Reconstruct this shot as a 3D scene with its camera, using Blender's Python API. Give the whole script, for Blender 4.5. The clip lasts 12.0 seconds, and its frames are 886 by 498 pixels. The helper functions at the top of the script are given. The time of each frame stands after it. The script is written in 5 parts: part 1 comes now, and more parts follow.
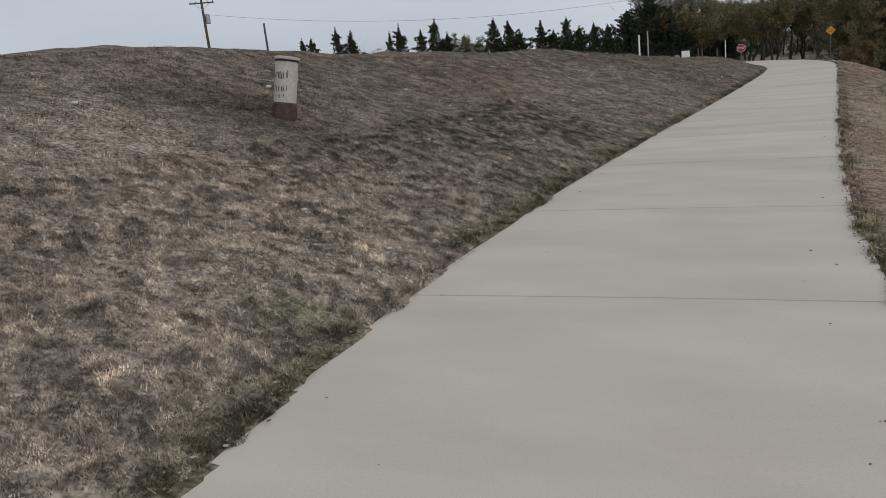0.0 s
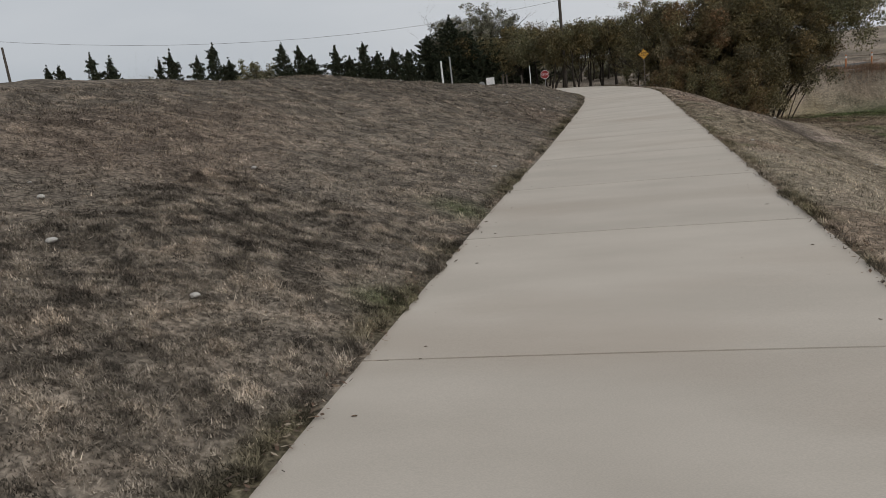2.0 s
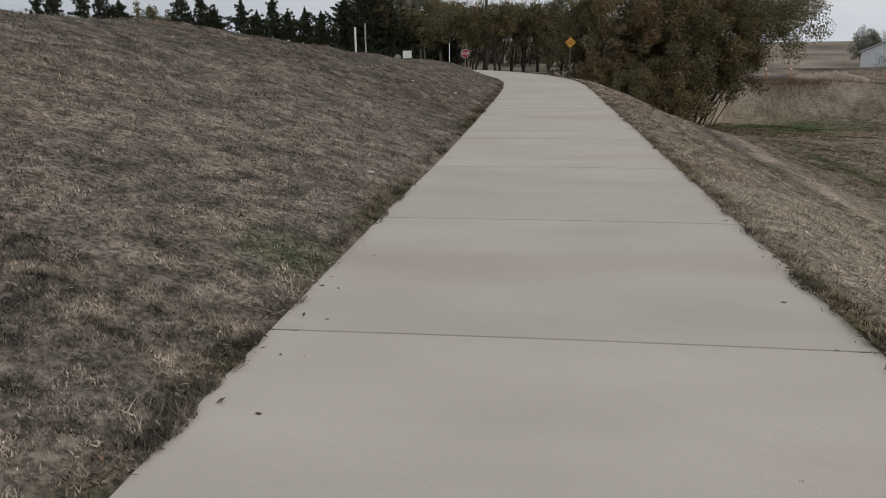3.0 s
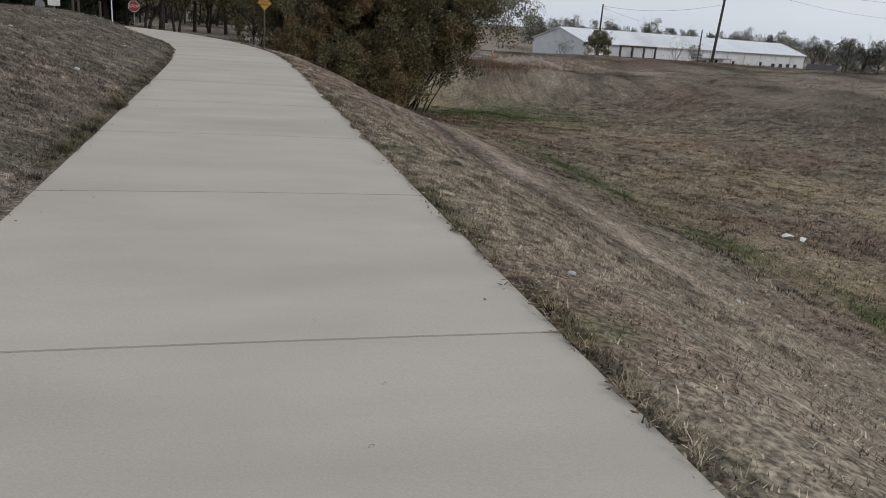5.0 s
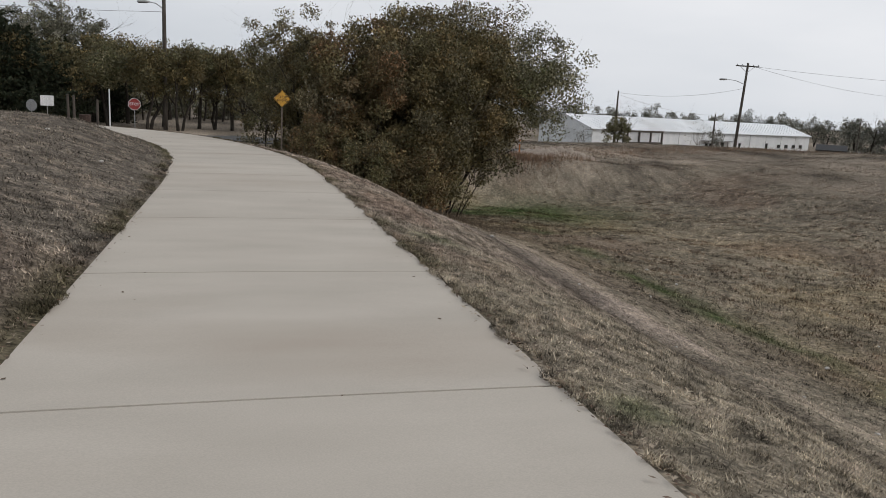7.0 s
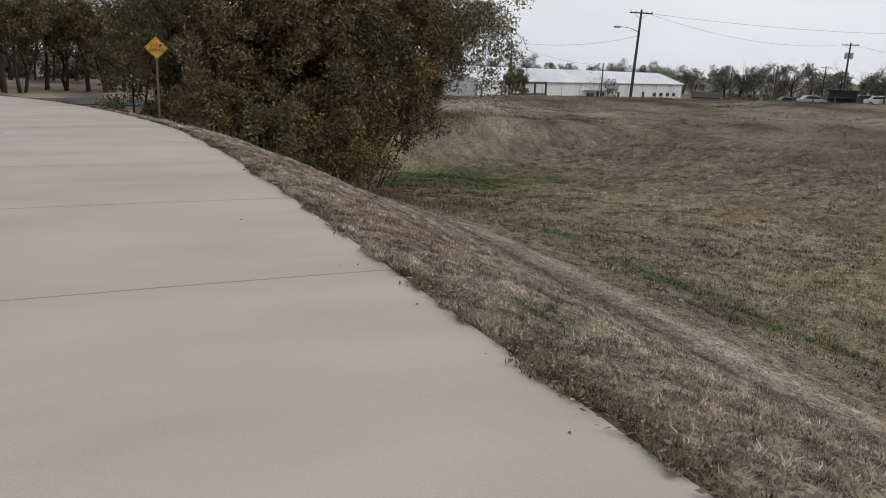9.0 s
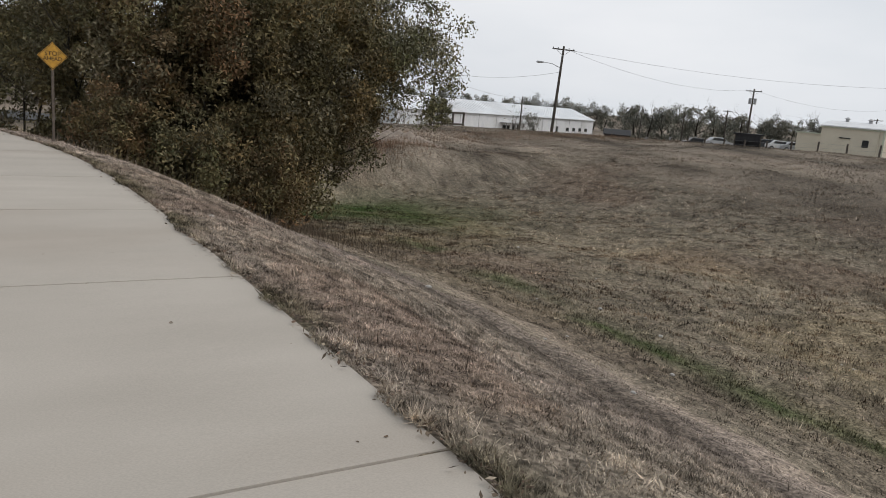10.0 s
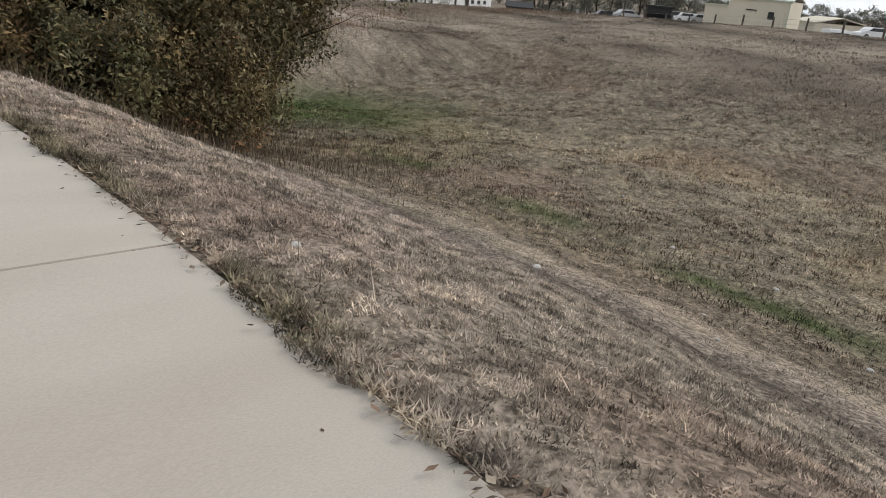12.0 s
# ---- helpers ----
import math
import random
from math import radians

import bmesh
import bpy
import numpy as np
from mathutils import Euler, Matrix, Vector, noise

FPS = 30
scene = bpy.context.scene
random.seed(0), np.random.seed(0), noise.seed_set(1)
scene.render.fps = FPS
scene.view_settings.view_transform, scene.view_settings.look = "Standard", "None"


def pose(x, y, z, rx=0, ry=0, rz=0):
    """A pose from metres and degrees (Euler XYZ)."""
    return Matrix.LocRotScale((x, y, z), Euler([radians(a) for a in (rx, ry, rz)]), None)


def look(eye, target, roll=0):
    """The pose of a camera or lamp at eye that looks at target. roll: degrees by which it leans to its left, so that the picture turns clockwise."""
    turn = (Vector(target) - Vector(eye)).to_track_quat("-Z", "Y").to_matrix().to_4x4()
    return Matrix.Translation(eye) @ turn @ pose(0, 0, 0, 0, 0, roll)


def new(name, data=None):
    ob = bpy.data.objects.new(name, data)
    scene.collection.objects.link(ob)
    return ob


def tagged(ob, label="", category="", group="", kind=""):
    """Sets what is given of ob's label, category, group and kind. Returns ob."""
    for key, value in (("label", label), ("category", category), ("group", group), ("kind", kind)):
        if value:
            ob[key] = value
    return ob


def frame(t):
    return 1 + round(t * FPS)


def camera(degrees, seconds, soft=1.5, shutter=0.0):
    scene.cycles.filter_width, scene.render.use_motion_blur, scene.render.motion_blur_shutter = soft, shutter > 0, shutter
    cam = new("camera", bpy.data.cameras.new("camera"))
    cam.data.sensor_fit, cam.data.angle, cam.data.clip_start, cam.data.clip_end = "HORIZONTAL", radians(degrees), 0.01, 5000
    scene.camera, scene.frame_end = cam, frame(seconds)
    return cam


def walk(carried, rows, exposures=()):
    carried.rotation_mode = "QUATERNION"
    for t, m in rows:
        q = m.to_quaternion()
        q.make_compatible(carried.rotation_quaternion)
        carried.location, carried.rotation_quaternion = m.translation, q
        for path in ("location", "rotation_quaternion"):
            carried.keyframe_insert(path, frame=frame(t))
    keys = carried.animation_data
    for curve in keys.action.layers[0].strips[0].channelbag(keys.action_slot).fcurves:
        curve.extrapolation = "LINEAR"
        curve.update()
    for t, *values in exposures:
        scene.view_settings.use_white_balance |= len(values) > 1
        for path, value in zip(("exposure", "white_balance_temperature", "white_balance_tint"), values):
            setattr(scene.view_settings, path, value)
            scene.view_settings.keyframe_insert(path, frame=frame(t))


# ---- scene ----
cam = camera(61.1, 12.0, soft=0.8)
METRES, EYE, TILT, LEAN, TURN = 33.3, 1.665, 0.0, 0.0, 29.0
ROWS = [
    (0.0, 0.0, 0.0, 0.0, -1.5, -13.56, 6.22),
    (0.5, 0.0114, 0.0515, 0.0003, 0.76, -10.99, 8.42),
    (1.0, 0.0249, 0.1108, -0.0011, -3.8, -15.39, 11.4),
    (1.5, 0.0392, 0.1586, -0.0019, -10.22, -14.75, 8.23),
    (2.0, 0.0599, 0.207, -0.0024, -15.77, -13.15, 6.64),
    (2.5, 0.0826, 0.2564, -0.0046, -16.08, -11.43, 3.92),
    (3.0, 0.1039, 0.2961, -0.0053, -21.45, -15.46, 0.61),
    (3.5, 0.1265, 0.3376, -0.0056, -30.2, -17.16, -2.64),
    (5.5, 0.2145, 0.4885, -0.0078, -44.94, -17.09, -3.6),
    (6.0, 0.2314, 0.5218, -0.0066, -45.55, -12.3, -2.54),
    (6.5, 0.2462, 0.5539, -0.0063, -43.98, -11.47, -3.27),
    (7.0, 0.2624, 0.5892, -0.0069, -43.82, -10.8, -3.04),
    (9.0, 0.3319, 0.7162, -0.0119, -53.15, -13.78, -2.13),
    (9.5, 0.348, 0.7418, -0.0101, -53.01, -12.66, -5.07),
    (10.0, 0.3688, 0.7695, -0.012, -59.49, -11.4, -4.9),
    (10.5, 0.3925, 0.7986, -0.0156, -65.96, -16.48, -2.93),
    (11.0, 0.4104, 0.8276, -0.015, -60.76, -13.97, -2.94),
    (11.5, 0.423, 0.8516, -0.0146, -62.08, -16.0, 0.11),
    (12.0, 0.4441, 0.8855, -0.0174, -67.85, -19.88, -4.86),
]
walk(cam, [(t, pose(0, 0, EYE, TILT, LEAN, TURN) @ pose(METRES * x, METRES * y, METRES * z, 90 + pitch, roll, yaw)) for t, x, y, z, yaw, pitch, roll in ROWS], exposures=[(0.0, 0.1, 6500, 11), (0.7, 0.05, 6650, 11), (1.0, 0.1, 6900, 11), (1.5, 0.15, 6800, 11), (2.0, 0.02, 6780, 11), (2.5, 0.05, 6750, 11), (3.4, 0.02, 6550, 11), (5.5, 0.08, 6400, 11), (6.5, 0.15, 6650, 11), (9.5, 0.2, 6680, 11), (11.0, 0.36, 6680, 10), (12.0, 0.57, 6680, 10)])

# ---- light ----
world = bpy.data.worlds.new("overcast_sky")
scene.world = world
world.use_nodes = True
wn, wl = world.node_tree.nodes, world.node_tree.links
wn.clear()
w_out = wn.new("ShaderNodeOutputWorld")
w_bg = wn.new("ShaderNodeBackground")
w_sky = wn.new("ShaderNodeTexSky")
w_sky.sky_type = "NISHITA"
w_sky.sun_disc = False
w_sky.sun_elevation, w_sky.sun_rotation = radians(38), radians(120)
w_sky.dust_density, w_sky.air_density = 4.0, 1.0
w_hsv = wn.new("ShaderNodeHueSaturation")
w_hsv.inputs["Saturation"].default_value = 0.12
w_hsv.inputs["Value"].default_value = 0.06
w_co = wn.new("ShaderNodeTexCoord")
w_map = wn.new("ShaderNodeMapping")
w_map.inputs["Scale"].default_value = (1.0, 1.0, 3.5)
w_noise = wn.new("ShaderNodeTexNoise")
w_noise.inputs["Scale"].default_value = 1.6
w_noise.inputs["Detail"].default_value = 5
w_ramp = wn.new("ShaderNodeValToRGB")
w_ramp.color_ramp.elements[0].position, w_ramp.color_ramp.elements[0].color = 0.3, (0.57, 0.615, 0.665, 1)
w_ramp.color_ramp.elements[1].position, w_ramp.color_ramp.elements[1].color = 0.7, (0.74, 0.765, 0.80, 1)
w_mix = wn.new("ShaderNodeMixRGB")
w_mix.inputs["Fac"].default_value = 0.85
wl.new(w_co.outputs["Generated"], w_map.inputs["Vector"])
wl.new(w_map.outputs["Vector"], w_noise.inputs["Vector"])
wl.new(w_noise.outputs["Fac"], w_ramp.inputs["Fac"])
wl.new(w_sky.outputs["Color"], w_hsv.inputs["Color"])
wl.new(w_hsv.outputs["Color"], w_mix.inputs[1])
wl.new(w_ramp.outputs["Color"], w_mix.inputs[2])
w_sep = wn.new("ShaderNodeSeparateXYZ")
w_side = wn.new("ShaderNodeMapRange")
w_side.inputs["From Min"].default_value, w_side.inputs["From Max"].default_value = -0.5, 0.75
w_grad = wn.new("ShaderNodeMixRGB")
w_grad.inputs[1].default_value, w_grad.inputs[2].default_value = (0.80, 0.835, 0.87, 1), (1.15, 1.15, 1.155, 1)
w_mul = wn.new("ShaderNodeMixRGB")
w_mul.blend_type = "MULTIPLY"
w_mul.inputs["Fac"].default_value = 1.0
wl.new(w_co.outputs["Generated"], w_sep.inputs["Vector"])
wl.new(w_sep.outputs["X"], w_side.inputs["Value"])
wl.new(w_side.outputs["Result"], w_grad.inputs["Fac"])
wl.new(w_mix.outputs["Color"], w_mul.inputs[1])
wl.new(w_grad.outputs["Color"], w_mul.inputs[2])
wl.new(w_mul.outputs["Color"], w_bg.inputs["Color"])
w_bg.inputs["Strength"].default_value = 1.0
wl.new(w_bg.outputs["Background"], w_out.inputs["Surface"])
sun = new("sun", bpy.data.lights.new("sun", "SUN"))
sun.data.energy, sun.data.angle, sun.data.color = 0.6, radians(25), (1.0, 0.95, 0.88)
sun.matrix_world = look((60, -30, 60), (0, 0, 0))

# ---- materials ----


def material(name, a, b, scale=8.0, rough=0.9, bump=0.3, fine=60.0, metal=0.0, stain=None, spec=0.3, tint=False, vary=0.0, stretch=(1, 1, 1), obvary=0.0, grain_amount=0.2):
    """Two colours mixed by coarse noise, fine grain, an optional stain colour, and bump."""
    m = bpy.data.materials.new(name)
    m.use_nodes = True
    n, l = m.node_tree.nodes, m.node_tree.links
    bsdf = n["Principled BSDF"]
    bsdf.inputs["Roughness"].default_value = rough
    bsdf.inputs["Metallic"].default_value = metal
    bsdf.inputs["Specular IOR Level"].default_value = spec
    co = n.new("ShaderNodeTexCoord")
    mp = n.new("ShaderNodeMapping")
    mp.inputs["Scale"].default_value = stretch
    l.new(co.outputs["Object"], mp.inputs["Vector"])

    def tex(s, d):
        t = n.new("ShaderNodeTexNoise")
        t.inputs["Scale"].default_value, t.inputs["Detail"].default_value = s, d
        l.new(mp.outputs["Vector"], t.inputs["Vector"])
        return t

    def mix(kind, fac, c1, c2):
        x = n.new("ShaderNodeMixRGB")
        x.blend_type = kind
        for k, v in enumerate((fac, c1, c2)):
            if hasattr(v, "links"):
                l.new(v, x.inputs[k])
            elif isinstance(v, tuple):
                x.inputs[k].default_value = (*v[:3], 1)
            else:
                x.inputs[k].default_value = v
        return x.outputs["Color"]

    def ramp(src, lo, hi):
        r = n.new("ShaderNodeMapRange")
        r.inputs["From Min"].default_value, r.inputs["From Max"].default_value = lo, hi
        l.new(src, r.inputs["Value"])
        return r.outputs["Result"]

    big, small = tex(scale, 6), tex(fine, 4)
    col = mix("MIX", ramp(big.outputs["Fac"], 0.32, 0.68), a, b)
    if tint:
        at = n.new("ShaderNodeAttribute")
        at.attribute_name = "tint"
        col = mix("MULTIPLY", 1.0, col, at.outputs["Color"])
    if stain:
        col = mix("MIX", ramp(tex(scale * 0.37, 8).outputs["Fac"], 0.52, 0.72), col, stain)
    grain = n.new("ShaderNodeMapRange")
    grain.inputs["To Min"].default_value, grain.inputs["To Max"].default_value = 1 - grain_amount, 1 + grain_amount
    grain.inputs["From Min"].default_value, grain.inputs["From Max"].default_value = 0.36, 0.64
    l.new(small.outputs["Fac"], grain.inputs["Value"])
    comb = n.new("ShaderNodeCombineColor")
    for k in range(3):
        l.new(grain.outputs["Result"], comb.inputs[k])
    col = mix("MULTIPLY", 0.8, col, comb.outputs["Color"])
    if vary or obvary:
        h = n.new("ShaderNodeHueSaturation")
        if vary:
            src = n.new("ShaderNodeNewGeometry").outputs["Random Per Island"]
        else:
            src = n.new("ShaderNodeObjectInfo").outputs["Random"]
        amount = vary or obvary
        r = n.new("ShaderNodeMapRange")
        r.inputs["To Min"].default_value, r.inputs["To Max"].default_value = 1 - amount, 1 + amount
        l.new(src, r.inputs["Value"])
        l.new(r.outputs["Result"], h.inputs["Value"])
        l.new(col, h.inputs["Color"])
        col = h.outputs["Color"]
    l.new(col, bsdf.inputs["Base Color"])
    if bump:
        bp = n.new("ShaderNodeBump")
        bp.inputs["Strength"].default_value = bump
        bp.inputs["Distance"].default_value = 0.02
        l.new(small.outputs["Fac"], bp.inputs["Height"])
        l.new(bp.outputs["Normal"], bsdf.inputs["Normal"])
    return m


SOIL = material("dry_turf_soil", (0.62, 0.62, 0.62), (1.36, 1.33, 1.3), 9.0, 1.0, 1.0, 26, spec=0.05, tint=True, grain_amount=0.62)
GRASS = material("dry_grass_blades", (0.85, 0.85, 0.85), (1.1, 1.08, 1.05), 2.0, 0.95, 0, 40, spec=0.1, tint=True, vary=0.3)
CONCRETE = material("broomed_concrete", (0.440, 0.396, 0.343), (0.502, 0.454, 0.396), 1.1, 0.9, 0.09, 160, spec=0.15, stain=(0.412, 0.358, 0.303), obvary=0.03, stretch=(0.6, 1.5, 1), grain_amount=0.07)
ASPHALT = material("asphalt", (0.06, 0.06, 0.06), (0.09, 0.088, 0.085), 2, 0.95, 0.4, 90)
BARK = material("bark", (0.032, 0.027, 0.023), (0.065, 0.055, 0.046), 6, 0.95, 0.8, 40, spec=0.1)
BRANCH = material("grey_twig", (0.12, 0.105, 0.09), (0.17, 0.15, 0.13), 6, 0.95, 0.4, 40, spec=0.1)
LEAF = material("autumn_leaf", (0.9, 0.9, 0.9), (1.1, 1.08, 1.0), 0.9, 0.7, 0, 30, spec=0.2, tint=True, vary=0.18)
POLE = material("weathered_pole_wood", (0.06, 0.05, 0.043), (0.11, 0.095, 0.08), 3, 0.95, 0.6, 30, stretch=(4, 4, 0.4))
POST = material("fence_post_wood", (0.07, 0.06, 0.052), (0.12, 0.10, 0.085), 3, 0.95, 0.6, 30)
BROWNPOST = material("brown_sign_post", (0.10, 0.08, 0.065), (0.16, 0.13, 0.105), 9, 0.7, 0.2, 60)
STEEL = material("galvanised_steel", (0.33, 0.33, 0.33), (0.42, 0.42, 0.42), 9, 0.5, 0.1, 60, metal=0.6)
WHITE = material("white_painted_metal", (0.70, 0.71, 0.72), (0.80, 0.80, 0.80), 0.6, 0.55, 0.1, 20, spec=0.4, stain=(0.60, 0.60, 0.59))
ROOF = material("white_metal_roof", (0.72, 0.74, 0.76), (0.83, 0.84, 0.85), 0.2, 0.45, 0.1, 6, spec=0.4, stain=(0.62, 0.62, 0.62))
TAN = material("tan_metal_siding", (0.60, 0.54, 0.43), (0.66, 0.60, 0.48), 0.5, 0.6, 0.1, 20)
TRIM = material("pale_green_trim", (0.50, 0.52, 0.40), (0.55, 0.56, 0.45), 0.7, 0.6, 0.1, 20)
DARK = material("dark_opening", (0.02, 0.02, 0.022), (0.035, 0.035, 0.037), 2, 0.7, 0.1, 20)
GLASS = material("dark_window_glass", (0.03, 0.033, 0.036), (0.045, 0.048, 0.05), 2, 0.12, 0, 20, spec=0.6)
RUBBER = material("black_rubber", (0.02, 0.02, 0.02), (0.03, 0.03, 0.03), 4, 0.85, 0.2, 40)
WIRE = material("cable", (0.16, 0.16, 0.165), (0.2, 0.2, 0.2), 2, 0.7, 0, 20)
YELLOW = material("faded_yellow_sign", (0.50, 0.25, 0.03), (0.57, 0.31, 0.045), 3, 0.5, 0.05, 30, spec=0.4)
RED = material("faded_red_sign", (0.27, 0.035, 0.035), (0.34, 0.05, 0.045), 3, 0.5, 0.05, 30, spec=0.4)
SIGNWHITE = material("sign_white", (0.72, 0.72, 0.72), (0.8, 0.8, 0.8), 3, 0.5, 0.05, 30)
SIGNBLACK = material("sign_black", (0.02, 0.02, 0.02), (0.035, 0.035, 0.035), 3, 0.6, 0.05, 30)
PIPE = material("chalky_white_pipe", (0.40, 0.365, 0.34), (0.50, 0.46, 0.43), 5, 0.85, 0.3, 50, stain=(0.42, 0.38, 0.35))
RUST = material("rusty_dirt_base", (0.045, 0.03, 0.025), (0.09, 0.06, 0.05), 12, 0.95, 0.6, 50)
STONE = material("pale_stone", (0.42, 0.40, 0.37), (0.55, 0.53, 0.5), 20, 0.9, 0.4, 80)
DIRT = material("pale_dirt", (0.25, 0.2, 0.16), (0.32, 0.265, 0.22), 1.2, 1.0, 0.8, 14)
ORANGE = material("orange_marker", (0.55, 0.16, 0.04), (0.62, 0.22, 0.06), 3, 0.6, 0.1, 30)
CARBLACK = material("dark_car_paint", (0.03, 0.032, 0.037), (0.045, 0.045, 0.05), 2, 0.3, 0, 20, spec=0.5)
CARWHITE = material("white_car_paint", (0.74, 0.74, 0.74), (0.8, 0.8, 0.8), 2, 0.3, 0, 20, spec=0.5)
CARSILVER = material("silver_car_paint", (0.40, 0.41, 0.42), (0.46, 0.47, 0.48), 2, 0.3, 0, 20, spec=0.5)
DRYLEAF = material("fallen_leaf", (0.10, 0.07, 0.05), (0.17, 0.12, 0.08), 9, 0.9, 0, 40, obvary=0.4)
BRUSH = material("reddish_dry_weed", (0.9, 0.9, 0.9), (1.1, 1.05, 1.0), 1, 0.95, 0, 30, spec=0.1, tint=True, vary=0.35)

# ---- mesh helpers ----


class Shape:
    """Collects vertices and faces of one mesh."""

    def __init__(self):
        self.v, self.f = [], []

    def add(self, verts, faces):
        k = len(self.v)
        self.v += [tuple(p) for p in verts]
        self.f += [tuple(i + k for i in f) for f in faces]
        return self

    def box(self, x0, y0, z0, x1, y1, z1, m=None, c=0.0):
        """A box with its upright and level edges cut by c."""
        bm = bmesh.new()
        bmesh.ops.create_cube(bm, size=1)
        bmesh.ops.scale(bm, vec=(x1 - x0, y1 - y0, z1 - z0), verts=bm.verts)
        bmesh.ops.translate(bm, vec=((x0 + x1) / 2, (y0 + y1) / 2, (z0 + z1) / 2), verts=bm.verts)
        if c:
            bmesh.ops.bevel(bm, geom=list(bm.edges), offset=c, segments=2, affect="EDGES")
        if m:
            bmesh.ops.transform(bm, matrix=m, verts=bm.verts)
        bm.verts.index_update()
        self.add([v.co for v in bm.verts], [[v.index for v in f.verts] for f in bm.faces])
        bm.free()
        return self

    def tube(self, pts, radii, n=8, cap=True):
        """A tapered tube along pts."""
        pts = [Vector(p) for p in pts]
        k = len(self.v)
        for i, p in enumerate(pts):
            d = (pts[min(i + 1, len(pts) - 1)] - pts[max(i - 1, 0)]).normalized()
            a = d.orthogonal().normalized() if abs(d.z) > 0.95 else d.cross(Vector((0, 0, 1))).normalized()
            if abs(d.z) > 0.95:
                a = Vector((1, 0, 0)) - d * d.x
                a.normalize()
            b = d.cross(a)
            for j in range(n):
                w = 2 * math.pi * j / n
                self.v.append(tuple(p + (a * math.cos(w) + b * math.sin(w)) * radii[i]))
        for i in range(len(pts) - 1):
            for j in range(n):
                q = k + i * n
                self.f.append((q + j, q + (j + 1) % n, q + n + (j + 1) % n, q + n + j))
        if cap:
            self.f.append(tuple(k + j for j in reversed(range(n))))
            self.f.append(tuple(k + (len(pts) - 1) * n + j for j in range(n)))
        return self

    def plate(self, outline, depth, m):
        """A flat plate: an outline in x and z, with its front towards -y, depth thick."""
        n = len(outline)
        vs = [m @ Vector((x, 0, z)) for x, z in outline] + [m @ Vector((x, depth, z)) for x, z in outline]
        fs = [tuple(range(n)), tuple(reversed(range(n, 2 * n)))] + [(i, i + n, (i + 1) % n + n, (i + 1) % n) for i in range(n)]
        return self.add(vs, fs)


def mesh_of(name, shape, mat, smooth=False):
    me = bpy.data.meshes.new(name)
    me.from_pydata(shape.v, [], shape.f)
    bm = bmesh.new()
    bm.from_mesh(me)
    bmesh.ops.recalc_face_normals(bm, faces=bm.faces)
    bm.to_mesh(me)
    bm.free()
    me.materials.append(mat)
    if smooth:
        me.polygons.foreach_set("use_smooth", [True] * len(me.polygons))
    return me


def part(name, shape, mat, parent=None, label="", smooth=False):
    """One mesh object, under a thing or a part."""
    ob = new(name, mesh_of(name, shape, mat, smooth))
    ob.parent = parent
    if label:
        ob["label"] = label
    return ob


def thing(name, m, label, category, group="", kind=""):
    ob = new(name)
    ob.matrix_world = m
    return tagged(ob, label, category, group, kind)


def arrays(name, verts, faces, mat, tint=None, smooth=False):
    """A mesh from numpy arrays of vertices (n, 3) and faces (m, 3 or 4), with a colour for each vertex."""
    me = bpy.data.meshes.new(name)
    k = faces.shape[1]
    me.vertices.add(len(verts))
    me.vertices.foreach_set("co", np.ascontiguousarray(verts, dtype=np.float32).ravel())
    me.loops.add(faces.size)
    me.loops.foreach_set("vertex_index", np.ascontiguousarray(faces, dtype=np.int32).ravel())
    me.polygons.add(len(faces))
    me.polygons.foreach_set("loop_start", np.arange(0, faces.size, k, dtype=np.int32))
    if smooth:
        me.polygons.foreach_set("use_smooth", np.ones(len(faces), dtype=bool))
    me.update(calc_edges=True)
    if tint is not None:
        at = me.attributes.new("tint", "FLOAT_COLOR", "POINT")
        at.data.foreach_set("color", np.ascontiguousarray(np.concatenate([tint, np.ones((len(tint), 1))], 1), dtype=np.float32).ravel())
    me.materials.append(mat)
    return me


rng = np.random.default_rng(7)


def lattice(seed, n=64):
    return np.random.default_rng(seed).random((n, n))


LAT = [lattice(s) for s in range(12)]


def vnoise(x, y, scale, k=0):
    """Smooth value noise from 0 to 1, features about scale metres wide."""
    g = LAT[k % 12]
    x, y = x / scale + 17.3 * k, y / scale + 9.1 * k
    i, j = np.floor(x).astype(int), np.floor(y).astype(int)
    u, v = x - i, y - j
    u, v = u * u * (3 - 2 * u), v * v * (3 - 2 * v)
    a = g[i % 64, j % 64] * (1 - u) + g[(i + 1) % 64, j % 64] * u
    b = g[i % 64, (j + 1) % 64] * (1 - u) + g[(i + 1) % 64, (j + 1) % 64] * u
    return a * (1 - v) + b * v


def step(a, b, x):
    t = np.clip((x - a) / (b - a), 0, 1)
    return t * t * (3 - 2 * t)


# ---- the path's line ----
LINE = [(12, -22), (6.2, -11), (2.1, -4.4), (-0.25, 0), (-1.05, 2.8), (-1.44, 6.1), (-1.58, 8.9), (-1.64, 13.3), (-1.65, 22), (-1.68, 31),
        (-1.78, 36.4), (-2.07, 40), (-2.75, 43.2), (-3.75, 46.3), (-5.1, 48.9), (-7.2, 51.2), (-10.5, 53.4), (-15, 55.2), (-22, 56.8), (-34, 58)]
HALF = 1.5


